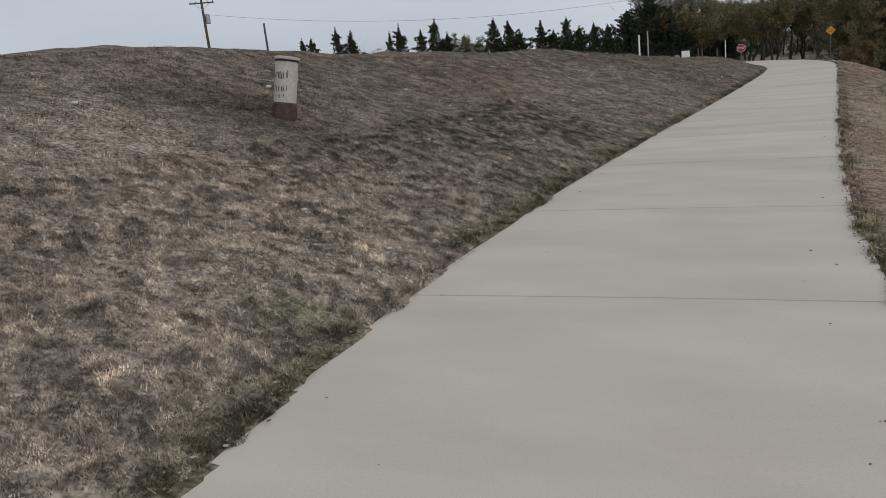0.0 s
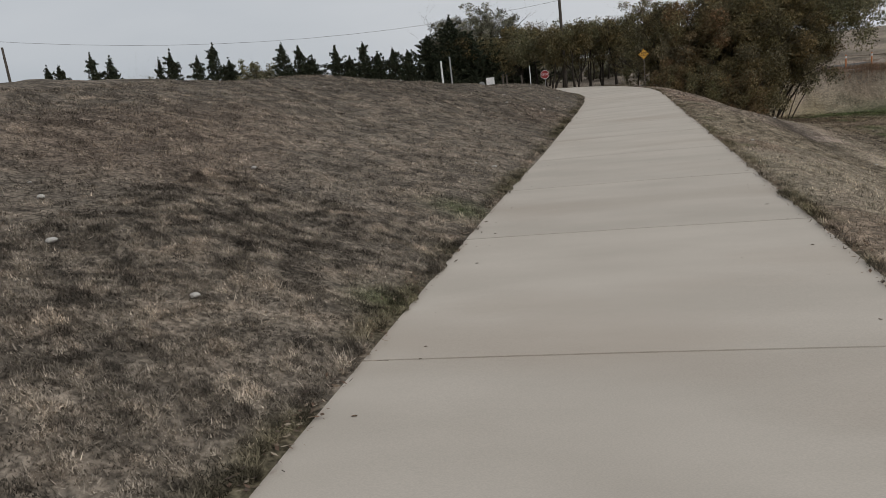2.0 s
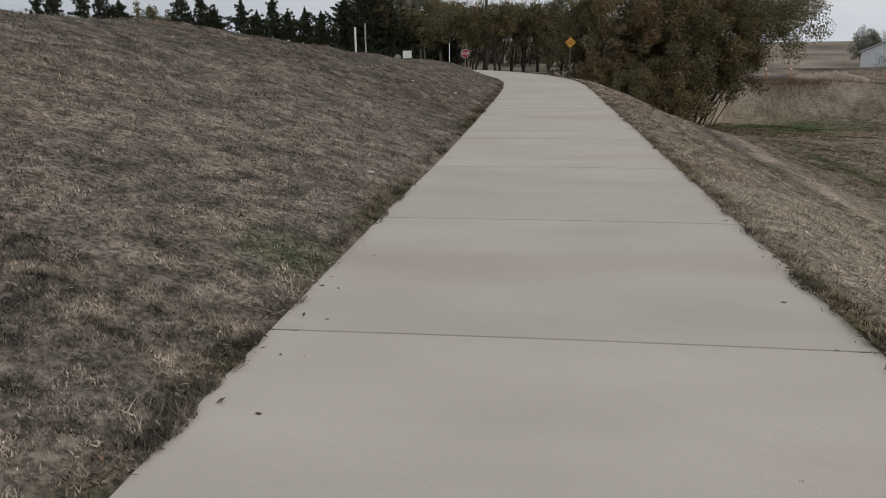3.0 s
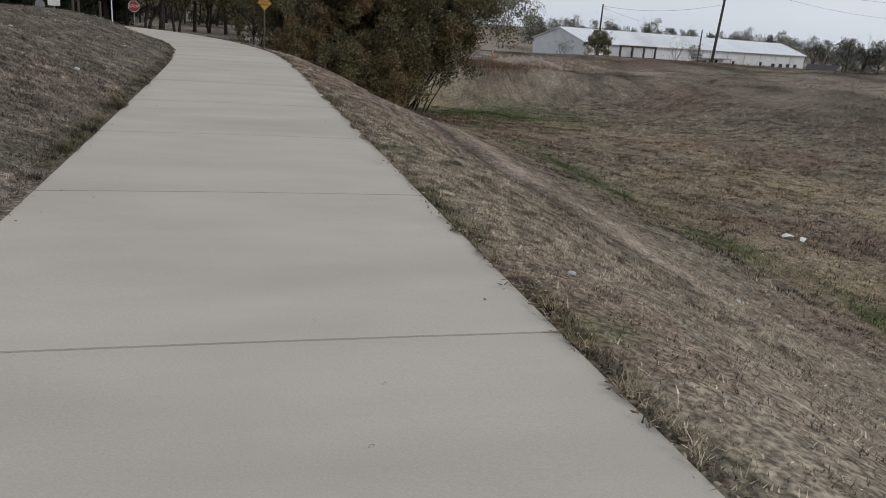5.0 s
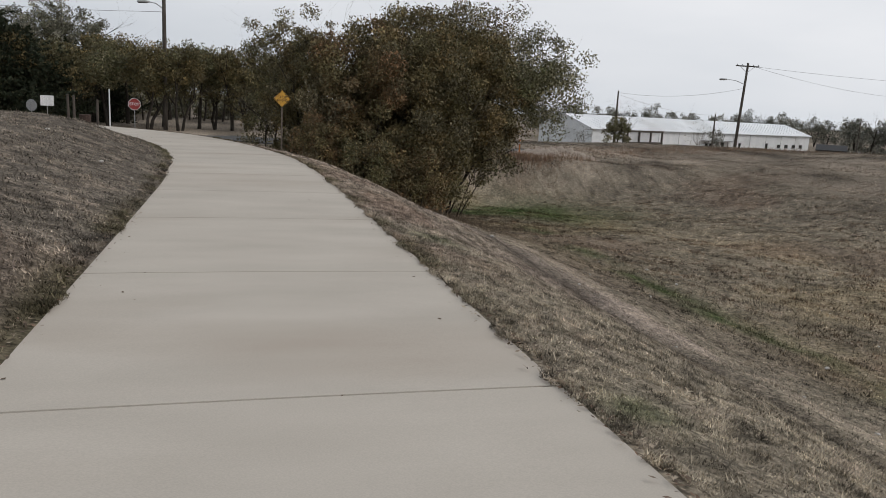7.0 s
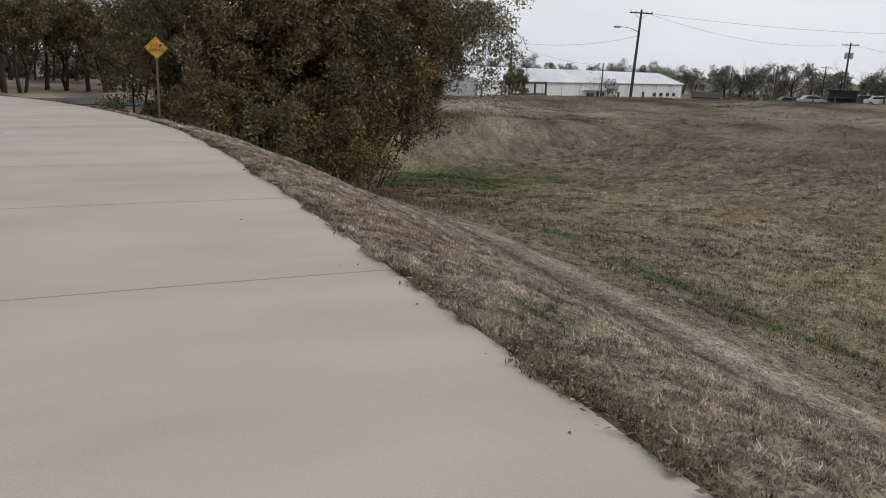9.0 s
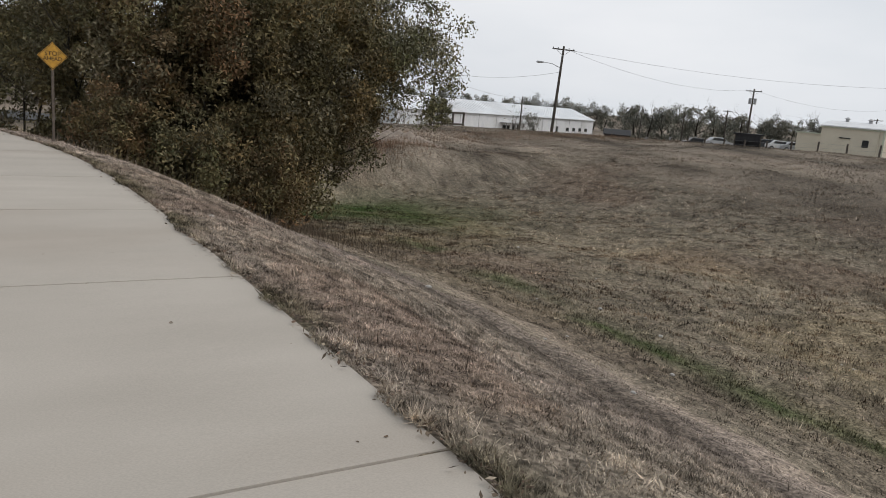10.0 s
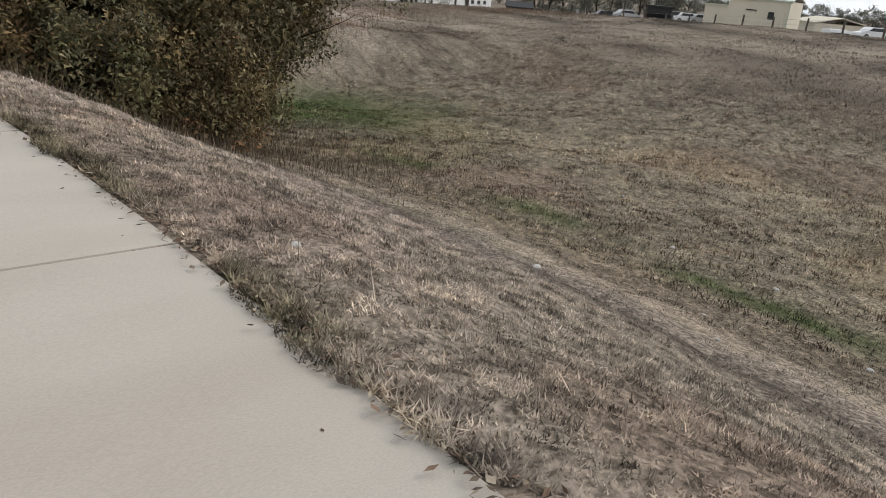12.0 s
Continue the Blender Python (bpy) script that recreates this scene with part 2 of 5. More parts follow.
def spline(points, gap=0.2):
    out = []
    for i in range(1, len(points) - 2):
        p0, p1, p2, p3 = (np.array(points[i + k], float) for k in (-1, 0, 1, 2))
        n = max(2, int(np.linalg.norm(p2 - p1) / gap))
        for t in np.arange(n) / n:
            out.append(0.5 * (2 * p1 + (p2 - p0) * t + (2 * p0 - 5 * p1 + 4 * p2 - p3) * t * t + (3 * p1 - p0 - 3 * p2 + p3) * t ** 3))
    return np.array(out)


MID = spline(LINE)
TAN_ = np.gradient(MID, axis=0)
TAN_ /= np.linalg.norm(TAN_, axis=1)[:, None]
RIGHT = np.stack([TAN_[:, 1], -TAN_[:, 0]], 1)


def half(y):
    """Half of the path's width, which narrows a little on the way."""
    return np.interp(y, [6, 13, 22, 30], [1.64, 1.57, 1.475, 1.42])


def lateral(x, y):
    """Signed distance from the path's middle, positive to its right, 1.5 at its edges."""
    x, y = np.asarray(x, float).ravel(), np.asarray(y, float).ravel()
    out = np.empty(len(x))
    for s in range(0, len(x), 4000):
        dx, dy = x[s:s + 4000, None] - MID[:, 0], y[s:s + 4000, None] - MID[:, 1]
        k = np.argmin(dx * dx + dy * dy, 1)
        r = np.arange(len(k))
        side = dx[r, k] * RIGHT[k, 0] + dy[r, k] * RIGHT[k, 1]
        d = np.hypot(dx[r, k], dy[r, k])
        out[s:s + 4000] = (d + HALF - half(MID[k, 1])) * np.where(side < 0, -1, 1)
    return out


# ---- the ground ----
SIDE_U = [-1, 0, 0.4, 1.0, 1.7, 2.5, 3.5, 4.5, 5.4, 6.2, 7.4, 8.3, 11, 17, 18.4, 18.9, 21, 24, 28, 34, 42, 48, 54, 62, 100, 120, 150, 300, 2000]
SIDE_Z = [-0.004, -0.004, -0.05, -0.22, -0.51, -0.88, -1.30, -1.66, -1.97, -2.22, -2.48, -2.63, -2.78, -3.0, -2.98, -2.84, -2.78, -2.45, -1.9, -1.1, -0.45, -0.18, -0.2, -0.45, -1.35, -2.1, -5.0, -7, -9]


def rut_at(y):
    """How far from the path's edge the wheel rut runs."""
    return np.clip(4.2 + 0.12 * (y - 35), 3.0, 7.0)


CREST_Y = [-60, -10, 8, 13, 18, 21, 26, 30, 36, 41, 44, 47, 52, 60, 80, 300]
CREST_Z = [2.8, 2.6, 2.48, 2.38, 2.22, 2.06, 1.75, 1.50, 0.97, 0.69, 0.53, 0.32, -0.05, -0.7, -1.2, -2.5]


def height(x, y, u):
    v = -u - HALF
    right = np.interp(u - HALF, SIDE_U, SIDE_Z)
    q = u - HALF
    right -= 0.10 * np.exp(-((q - rut_at(y)) / 0.2) ** 2) * step(16, 22, y)
    right -= 0.04 * np.clip(y - 44, 0, 16) * step(5, 9, q) * step(30, 24, q)
    right -= 0.035 * np.clip(y - 60, 0, 25) * step(20, 30, q) * step(110, 70, q)
    right -= 0.10 * np.clip(y - 85 - 0.9 * np.maximum(x - 75, 0), 0, 40) * step(20, 30, q)
    right = np.maximum(right, -6.0 - 0.0015 * q)
    far = np.interp(np.maximum(x - 6, 0), [0, 40, 120, 400], [-1.25, -1.5, -2.6, -6.5])
    right += (step(58, 63.5, y) * (1 - step(17, 30, x))) * (far - right)
    cap = np.interp(y, CREST_Y, CREST_Z) - 0.012 * np.maximum(v - 8, 0)
    rise = np.maximum(v, 0) * (0.39 - 0.05 * step(8, 14, y))
    k = 0.35
    left = np.minimum(rise, cap)
    h = np.clip(0.5 + 0.5 * (cap - rise) / k, 0, 1)
    left = cap * (1 - h) + rise * h - k * h * (1 - h)
    left = np.where(v > 0, left - 0.004, -0.004)
    z = np.where(u > 0, right, left) - 0.085 * step(1.32, 1.15, np.abs(u))
    off = np.clip(np.abs(u) - HALF - 0.1, 0, 2) / 2
    z = z + off * ((vnoise(x, y, 3.1, 1) - 0.5) * 0.16 + (vnoise(x, y, 1.1, 2) - 0.5) * 0.08 + (vnoise(x, y, 0.45, 3) - 0.5) * 0.07)
    return z


def ramped(lo, hi, fine, reach):
    mid = np.arange(lo, hi, fine)
    out = [fine]
    while sum(out) < reach:
        out.append(out[-1] * 1.22)
    far = np.cumsum(out)
    return np.concatenate([lo - far[::-1], mid, hi + far])


GX, GY = ramped(-12, 24, 0.14, 1500), ramped(-3, 58, 0.16, 1800)
gx, gy = np.meshgrid(GX, GY, indexing="ij")
GU = lateral(gx, gy).reshape(gx.shape)
GZ = height(gx, gy, GU)


def sample(grid, x, y):
    i = np.clip(np.searchsorted(GX, x) - 1, 0, len(GX) - 2)
    j = np.clip(np.searchsorted(GY, y) - 1, 0, len(GY) - 2)
    a, b = (x - GX[i]) / (GX[i + 1] - GX[i]), (y - GY[j]) / (GY[j + 1] - GY[j])
    return (grid[i, j] * (1 - a) + grid[i + 1, j] * a) * (1 - b) + (grid[i, j + 1] * (1 - a) + grid[i + 1, j + 1] * a) * b


def land(x, y):
    return float(sample(GZ, np.array([float(x)]), np.array([float(y)]))[0])


GREEN_SPOTS = ((-3.42, 15.1, 0.38), (-3.35, 8.9, 0.2), (-3.38, 11.9, 0.22), (0.15, 19.5, 0.2), (0.1, 24.6, 0.2), (-3.3, 3.8, 0.2), (0.3, 29.6, 0.3), (12, 54.5, 1.2))


def turf(x, y, u):
    """Kinds of turf: the colour of the sward, how green it is, and how bare."""
    a, b, c, d = vnoise(x, y, 2.6, 4), vnoise(x, y, 0.8, 5), vnoise(x, y, 7.0, 6), 0.6 * vnoise(x, y, 0.1, 1) + 0.4 * vnoise(x, y, 0.23, 1)
    s = u - HALF
    k = s - rut_at(y) + 0.3 * (vnoise(x, y, 1.5, 8) - 0.5)
    straw = np.array([0.455, 0.392, 0.303])
    grey = np.array([0.19, 0.165, 0.130])
    red = np.array([0.27, 0.19, 0.145])
    green = np.array([0.072, 0.12, 0.034])
    bare = np.array([0.42, 0.345, 0.275])
    # exposed rut soil, with the shadow of the notch put into its colour
    dirt = np.array([0.075, 0.062, 0.050])
    f = np.clip(0.42 + 1.5 * (0.14 * a + 0.14 * b + 0.10 * c + 0.62 * d - 0.5) + 0.19 * (u < 0), 0, 1)
    f = np.where(s > 0, np.clip(f + 0.26 * (1 - step(5, 8, s)), 0, 1), f)
    f = f + (s > 0) * step(5, 8, s) * 1.1 * (vnoise(x, y, 0.5, 8) * 0.6 + vnoise(x, y, 1.6, 3) * 0.4 - 0.5)
    f = np.clip(f - 0.15 * step(20, 26, s) + 0.35 * np.exp(-((s - 16.5) / 1.6) ** 2), 0, 1)
    f = np.clip(f + 0.2 * (s > 0) * (s < 5) * step(34, 40, y), 0, 1)
    sl = -u - HALF
    f = np.clip(f + (u < 0) * (0.20 * step(13, 7, y) * np.exp(-((sl - 1.3) / 1.1) ** 2) - 0.26 * step(2.2, 4.5, sl) - 0.22 * step(6, 9.5, y) - 0.14 * step(7, 10, y) * step(19, 15, y)), 0, 1)
    f = np.clip(f + 0.07 * step(5.5, 8, s) - 0.30 * (u < 0) * step(18, 25, y), 0, 1)
    col = grey + f[..., None] * (straw - grey)
    col *= 1 + (u < 0)[..., None] * np.array([0.0, 0.0, 0.06])
    tone = np.where((s > 0) & (s < 5), 1.0, 0.0) * step(27, 32, y) * (0.4 + 0.6 * vnoise(x, y, 2.1, 6))
    col *= 1 + tone[..., None] * np.array([0.03, -0.01, 0.10])
    tone = step(5.5, 8, s) * step(26, 18, s) * (0.4 + 0.9 * step(0.4, 0.65, vnoise(x, y, 3.7, 2)))
    col *= 1 + tone[..., None] * np.array([0.10, 0.06, -0.04])
    r = step(0.55, 0.85, vnoise(x, y, 3.3, 7)) * np.where(s > 9, 0.5, 0.28)
    r = np.where(s > 0, np.maximum(r, 0.5 * step(0.6, 0.8, vnoise(x, y, 1.3, 9)) * (s < 1.6)), r)
    col += r[..., None] * (red - col)
    spot = step(0.52, 0.74, 0.85 * vnoise(x, y, 0.12, 6) + 0.15 * vnoise(x, y, 0.45, 10))
    fleck = step(0.54, 0.74, 0.7 * vnoise(x, y, 0.17, 9) + 0.3 * vnoise(x, y, 0.9, 7))
    col *= (1 - 0.36 * spot * (1 - 0.5 * (s > 0) * (s < 5)))[..., None]
    col += (0.5 * fleck * (1 - spot))[..., None] * (bare - col)
    strip = 0.8 * np.exp(-((k - 0.95) / 0.35) ** 2) * (u > 0) * step(20, 26, y)
    rut = np.exp(-((k + 0.2) / 0.46) ** 2) * (u > 0) * step(20, 26, y)
    col += (0.5 * strip)[..., None] * (bare - col)
    col += (0.95 * rut)[..., None] * (dirt - col)
    low = np.exp(-((s - 8.1 - 0.28 * np.clip(y - 39.5, 0, 20) - 0.9 * (vnoise(x, y, 6, 9) - 0.5)) / 0.6) ** 2) * (u > 0) * step(0.38, 0.66, vnoise(x, y, 2.2, 10)) * (0.4 + vnoise(x, y, 0.5, 2))
    pool = 0.85 * np.exp(-(((x - 11.6) / 4.2) ** 2 + ((y - 54.6) / 4.4) ** 2) ** 1.3) * (0.55 + 0.6 * vnoise(x, y, 1.1, 3))
    g = np.clip(0.62 * low + 1.1 * pool, 0, 1)
    for px, py, pr_ in GREEN_SPOTS:
        g = np.maximum(g, 0.5 * np.exp(-((x - px) ** 2 + (y - py) ** 2) / pr_ ** 2))
    col += g[..., None] * (green - col)
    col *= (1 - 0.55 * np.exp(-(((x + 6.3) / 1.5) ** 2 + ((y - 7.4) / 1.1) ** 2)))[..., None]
    edge = step(0.34, 0.04, np.abs(np.abs(u) - HALF)) * step(0.30, 0.62, vnoise(x, y, 0.7, 8))
    col += (0.62 * edge)[..., None] * (np.array([0.115, 0.105, 0.052]) - col)
    away = np.maximum(step(22, 30, x), np.maximum(step(56, 66, y), step(-11, -16, x)))
    rough = 0.5 * vnoise(x, y * 0.35, 1.1, 3) + 0.3 * vnoise(x, y, 4.0, 8) + 0.2 * vnoise(x, y, 13.0, 5)
    plain = np.array([0.232, 0.196, 0.158]) * (1 + 2.2 * (rough - 0.5))[..., None]
    col += away[..., None] * (plain - col)
    return col, g, np.maximum(strip, rut)


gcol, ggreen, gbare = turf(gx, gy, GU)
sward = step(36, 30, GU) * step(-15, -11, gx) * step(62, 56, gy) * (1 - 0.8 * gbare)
# soil under the blades is darkened, painting in shade between them
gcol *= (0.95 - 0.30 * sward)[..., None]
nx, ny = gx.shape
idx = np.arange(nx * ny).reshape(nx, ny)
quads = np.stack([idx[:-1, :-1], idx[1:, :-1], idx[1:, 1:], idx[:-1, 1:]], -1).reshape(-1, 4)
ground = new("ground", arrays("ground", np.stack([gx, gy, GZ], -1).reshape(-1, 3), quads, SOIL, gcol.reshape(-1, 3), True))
tagged(ground, "rolling ground of dry brown winter turf with a ditch", "ground", kind="structure")


def blades(name, n, area, length, width, label, lean=0.995, keep=None, clump=0.16, stand=0.4, points=None):
    """Grass as one object: n single blades, in tufts, over an area (x0, y0, x1, y1)."""
    x, y = points if points else (rng.uniform(area[0], area[2], n), rng.uniform(area[1], area[3], n))
    tuft = 0.78 * vnoise(x, y, clump, 11) + 0.22 * vnoise(x, y, clump * 3.2, 2)
    ok = rng.random(len(x)) < 0.35 + 1.0 * step(0.3, 0.65, tuft)
    x, y, tuft = x[ok], y[ok], tuft[ok]
    u = sample(GU, x, y)
    ok = keep(x, y, u)
    x, y, u, tuft = x[ok], y[ok], u[ok], tuft[ok]
    col, g, strip = turf(x, y, u)
    # fine mottling, standing in part for self-shadow among the tufts
    fine = 0.52 * vnoise(x, y, 0.057, 0) + 0.38 * vnoise(x, y, 0.1, 3) + 0.10 * vnoise(x, y, 0.207, 2) - 0.5
    col = col * (1.04 + np.where(u > 6.5, 2.2, 1.5) * fine).clip(0.3, 2.0)[:, None]
    dark = step(0.55, 0.67, 0.6 * vnoise(x, y * 1.3, 0.19, 5) + 0.4 * vnoise(x, y, 0.63, 9)) * step(5.5, 8.5, u) * (1 - 0.6 * step(24, 32, u))
    light = step(0.58, 0.72, 0.7 * vnoise(x, y * 1.2, 0.16, 7) + 0.3 * vnoise(x, y, 0.9, 4)) * step(5.5, 8.5, u) * (1 - dark)
    col = col * (1.1 - 0.68 * dark + 0.45 * light)[:, None]
    clod = step(0.51, 0.63, 0.65 * vnoise(x, y, 0.105, 8) + 0.35 * vnoise(x, y, 0.041, 4)) * (np.abs(u) < 9)
    heap = step(0.50, 0.62, 0.65 * vnoise(x, y * 1.3, 0.30, 6) + 0.35 * vnoise(x, y, 1.1, 1)) * step(8, 12, u) * (1 - 0.55 * step(24, 32, u))
    col = col * (np.where(u > 7.5, 1.02 - 0.16 * step(46, 36, y), 1.12) - 0.68 * clod)[:, None]
    col = col * (1 - heap[:, None] * np.array([0.58, 0.66, 0.70]))
    ok = rng.random(len(x)) > 0.95 * strip
    x, y, u, col, tuft = x[ok], y[ok], u[ok], col[ok], tuft[ok]
    z = sample(GZ, x, y)
    z = np.where(np.abs(u) < HALF, np.maximum(z, 0.006), z)
    n = len(x)
    ang = rng.uniform(0, 2 * np.pi, n) + 1.2 * vnoise(x, y, 0.5, 4)
    ln = length * rng.uniform(0.5, 1.5, n) * (0.35 + 1.3 * tuft)
    tip = rng.uniform(stand, lean, n) * ln
    w = width * rng.uniform(0.6, 1.5, n)
    up = np.sqrt(np.maximum(ln ** 2 - tip ** 2, 1e-6))
    base = np.stack([x, y, z - 0.005 + rng.random(n) * 0.03 * tuft], 1)
    side = np.stack([-np.sin(ang), np.cos(ang), rng.normal(0, 0.3, n)], 1) * w[:, None] / 2
    ahead = np.stack([np.cos(ang) * tip, np.sin(ang) * tip, up], 1)
    v = np.stack([base - side, base + side, base + ahead], 1).reshape(-1, 3)
    # low blades in the gaps get darker colour, as shade between tufts
    shade = rng.uniform(0.7, 1.18, n) * (0.72 + 0.4 * step(0.25, 0.75, tuft))
    pale = (rng.random(n) < 0.02) * rng.uniform(0.2, 0.7, n)
    c = col * (shade + pale)[:, None]
    ob = new(name, arrays(name, v, np.arange(3 * n).reshape(-1, 3), GRASS, np.repeat(c, 3, 0)))
    return tagged(ob, label, "grass", kind="stuff")


def on_left(x, y, u):
    return u < -(HALF - 0.01 + 0.14 * (vnoise(x, y, 0.42, 6) - 0.5) + 0.10 * (vnoise(x, y, 0.13, 3) - 0.5))


def on_right(x, y, u):
    return u > HALF - 0.01 + 0.14 * (vnoise(x, y, 0.42, 6) - 0.5) + 0.10 * (vnoise(x, y, 0.13, 3) - 0.5)


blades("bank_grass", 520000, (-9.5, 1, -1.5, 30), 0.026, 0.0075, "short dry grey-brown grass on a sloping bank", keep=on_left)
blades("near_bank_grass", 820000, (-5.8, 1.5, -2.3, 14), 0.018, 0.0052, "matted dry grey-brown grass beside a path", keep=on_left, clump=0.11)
blades("verge_grass", 460000, (-1.2, 10, 8, 48), 0.026, 0.0075, "short dry straw-coloured grass beside a concrete path", keep=on_right)
blades("near_verge_grass", 720000, (-0.7, 21, 3.2, 41), 0.018, 0.0052, "matted dry straw grass on the slope beside a path", keep=on_right, clump=0.11)
blades("far_bank_grass", 170000, (-13, 24, -1.5, 56), 0.032, 0.013, "dry brown grass on a low hill", keep=on_left, clump=0.35)
blades("ditch_grass", 500000, (6.5, 18, 33, 64), 0.06, 0.015, "dry tufted grass in a shallow ditch", keep=lambda x, y, u: on_right(x, y, u) & (rng.random(len(x)) < step(33.5, 24, x)), clump=0.42)
blades("field_grass", 260000, (20, 22, 58, 92), 0.08, 0.028, "rough dry brown field grass", keep=lambda x, y, u: (rng.random(len(x)) < step(20, 30, x) + step(58, 66, y)), clump=0.8)
blades("grass_stalks", 7000, (-8, 1, 9, 46), 0.11, 0.005, "pale standing grass stalks scattered in turf", keep=lambda x, y, u: np.abs(u) > HALF + 0.05, clump=0.9, stand=0.2)
ei = rng.choice(np.flatnonzero((MID[:, 1] > 1) & (MID[:, 1] < 47)), 170000)
eo = rng.choice([-1.0, 1.0], len(ei)) * (half(MID[ei, 1]) + rng.normal(0.02, 0.06, len(ei)))
ex, ey = (MID[ei] + RIGHT[ei] * eo[:, None] + TAN_[ei] * rng.uniform(-0.12, 0.12, (len(ei), 1))).T
blades("edge_grass", 0, None, 0.042, 0.0065, "ragged olive-brown grass creeping over a path's edge", keep=lambda x, y, u: on_left(x, y, u) | on_right(x, y, u), clump=0.2, stand=0.45, points=(ex, ey))


def litter(name, n, label):
    """Dead leaves and stalks gathered along the path's edges."""
    i = rng.integers(0, len(MID), n)
    side = rng.choice([-1.0, 1.0, 1.0], n)
    off = side * (half(MID[i, 1]) + 0.03 + rng.normal(0, 0.055, n))
    p = MID[i] + RIGHT[i] * off[:, None] + rng.normal(0, 0.08, (n, 2)) * TAN_[i]
    z = np.maximum(sample(GZ, p[:, 0], p[:, 1]), np.where(np.abs(off) < half(MID[i, 1]), 0.004, -1)) + 0.012 + 0.012 * rng.random(n)
    d = rng.normal(size=(n, 3)) * np.array([1, 1, 0.25])
    d /= np.linalg.norm(d, axis=1)[:, None]
    e = np.cross(d, np.array([0, 0, 1.0]) + rng.normal(0, 0.3, (n, 3)))
    ln = rng.uniform(0.008, 0.026, n)[:, None]
    wd = ln * rng.uniform(0.15, 0.5, n)[:, None]
    q = np.concatenate([p, z[:, None]], 1)
    v = np.stack([q - d * ln, q + e * wd, q + d * ln, q - e * wd], 1).reshape(-1, 3)
    pal = np.array([(0.14, 0.105, 0.08), (0.2, 0.155, 0.115), (0.10, 0.08, 0.065), (0.34, 0.285, 0.22), (0.17, 0.115, 0.085)])
    c = pal[rng.integers(0, len(pal), n)]
    ob = new(name, arrays(name, v, np.arange(4 * n).reshape(-1, 4), GRASS, np.repeat(c, 4, 0)))
    tagged(ob, label, "leaf litter", kind="stuff")


litter("leaf_litter", 26000, "dead brown leaves and stalks gathered along a path's edges")

# ---- road and far ground pieces ----
road = Shape()
rx = np.linspace(-90, 20, 56)
for i in range(len(rx) - 1):
    for_z = [land(rx[i + k], 68.5) for k in (0, 1)]
    k = len(road.v)
    road.v += [(rx[i + a], 66 + 5.5 * b, for_z[a] + 0.05 - 0.12 * c) for a in (0, 1) for b in (0, 1) for c in (0, 1)]
    road.f += [(k, k + 4, k + 6, k + 2), (k, k + 1, k + 5, k + 4), (k + 2, k + 6, k + 7, k + 3)]
tagged(part("road", road, ASPHALT), "narrow asphalt road beyond the grass", "road", kind="structure")

# ---- trees ----


def leaves(points, size, colours, droop=0.3):
    """Small pointed leaves at the points: vertices, faces, tints."""
    n = len(points)
    d = rng.normal(size=(n, 3))
    d[:, 2] -= droop
    d /= np.linalg.norm(d, axis=1)[:, None]
    e = np.cross(d, rng.normal(size=(n, 3)))
    e /= np.linalg.norm(e, axis=1)[:, None] + 1e-9
    s = size * rng.uniform(0.6, 1.5, n)[:, None]
    v = np.stack([points - d * s - e * s * 0.6, points - d * s + e * s * 0.6, points + d * s * 1.2], 1).reshape(-1, 3)
    c = colours[rng.integers(0, len(colours), n)] * rng.uniform(0.75, 1.25, n)[:, None]
    return v, np.arange(3 * n).reshape(-1, 3), np.repeat(c, 3, 0)


def branchy(height_, spread, stems, base_r, seed, low=0.15, order=3, lean=(0, 0), trunk_part=0.0):
    """Stems and limbs as tapered tubes; returns the shape and the tips with their thickness."""
    r = random.Random(seed)
    sh, tips = Shape(), []

    def grow(p, d, length, rad, level):
        pts, rads = [p], [rad]
        n = 4
        for i in range(n):
            d = (d + Vector((r.gauss(0, 0.16), r.gauss(0, 0.16), r.gauss(0.05, 0.10)))).normalized()
            p = p + d * length / n
            pts.append(p)
            rads.append(rad * (1 - 0.75 * (i + 1) / n))
            if level < order and i >= (1 if level else max(1, int(n * low))):
                for _ in range(2 if level == 0 else r.choice((1, 2))):
                    w = r.uniform(0, 2 * math.pi)
                    q = Vector((math.cos(w), math.sin(w), r.uniform(-0.05, 0.9))).normalized()
                    grow(p, (d * 0.35 + q * 0.8).normalized(), length * r.uniform(0.38, 0.62), rads[-1] * 0.7, level + 1)
            if level >= 1:
                tips.append((p.copy(), level))
        sh.tube(pts, rads, 7 if level == 0 else 5 if level == 1 else 3, cap=False)

    for s in range(stems):
        w = 2 * math.pi * (s + r.random() * 0.6) / stems
        out = (spread / height_) * r.uniform(0.3, 0.9) if stems > 1 else 0.06
        d = Vector((math.cos(w) * out + lean[0], math.sin(w) * out + lean[1], 1)).normalized()
        b = Vector((math.cos(w), math.sin(w), 0)) * (0.25 * spread * r.random() if stems > 1 else 0)
        p0 = b - Vector((0, 0, 0.15))
        if trunk_part and stems == 1:
            q0 = p0 + d * height_ * trunk_part
            sh.tube([p0, (p0 + q0) / 2, q0], [base_r * 1.2, base_r, base_r * 0.9], 8, cap=False)
            p0 = q0
        grow(p0, d, height_ * r.uniform(0.8, 1.0) * (1 - trunk_part) * (0.72 if stems > 2 else 0.85), base_r * r.uniform(0.7, 1.1) * (0.55 if stems > 2 else 1), 0)
    return sh, tips


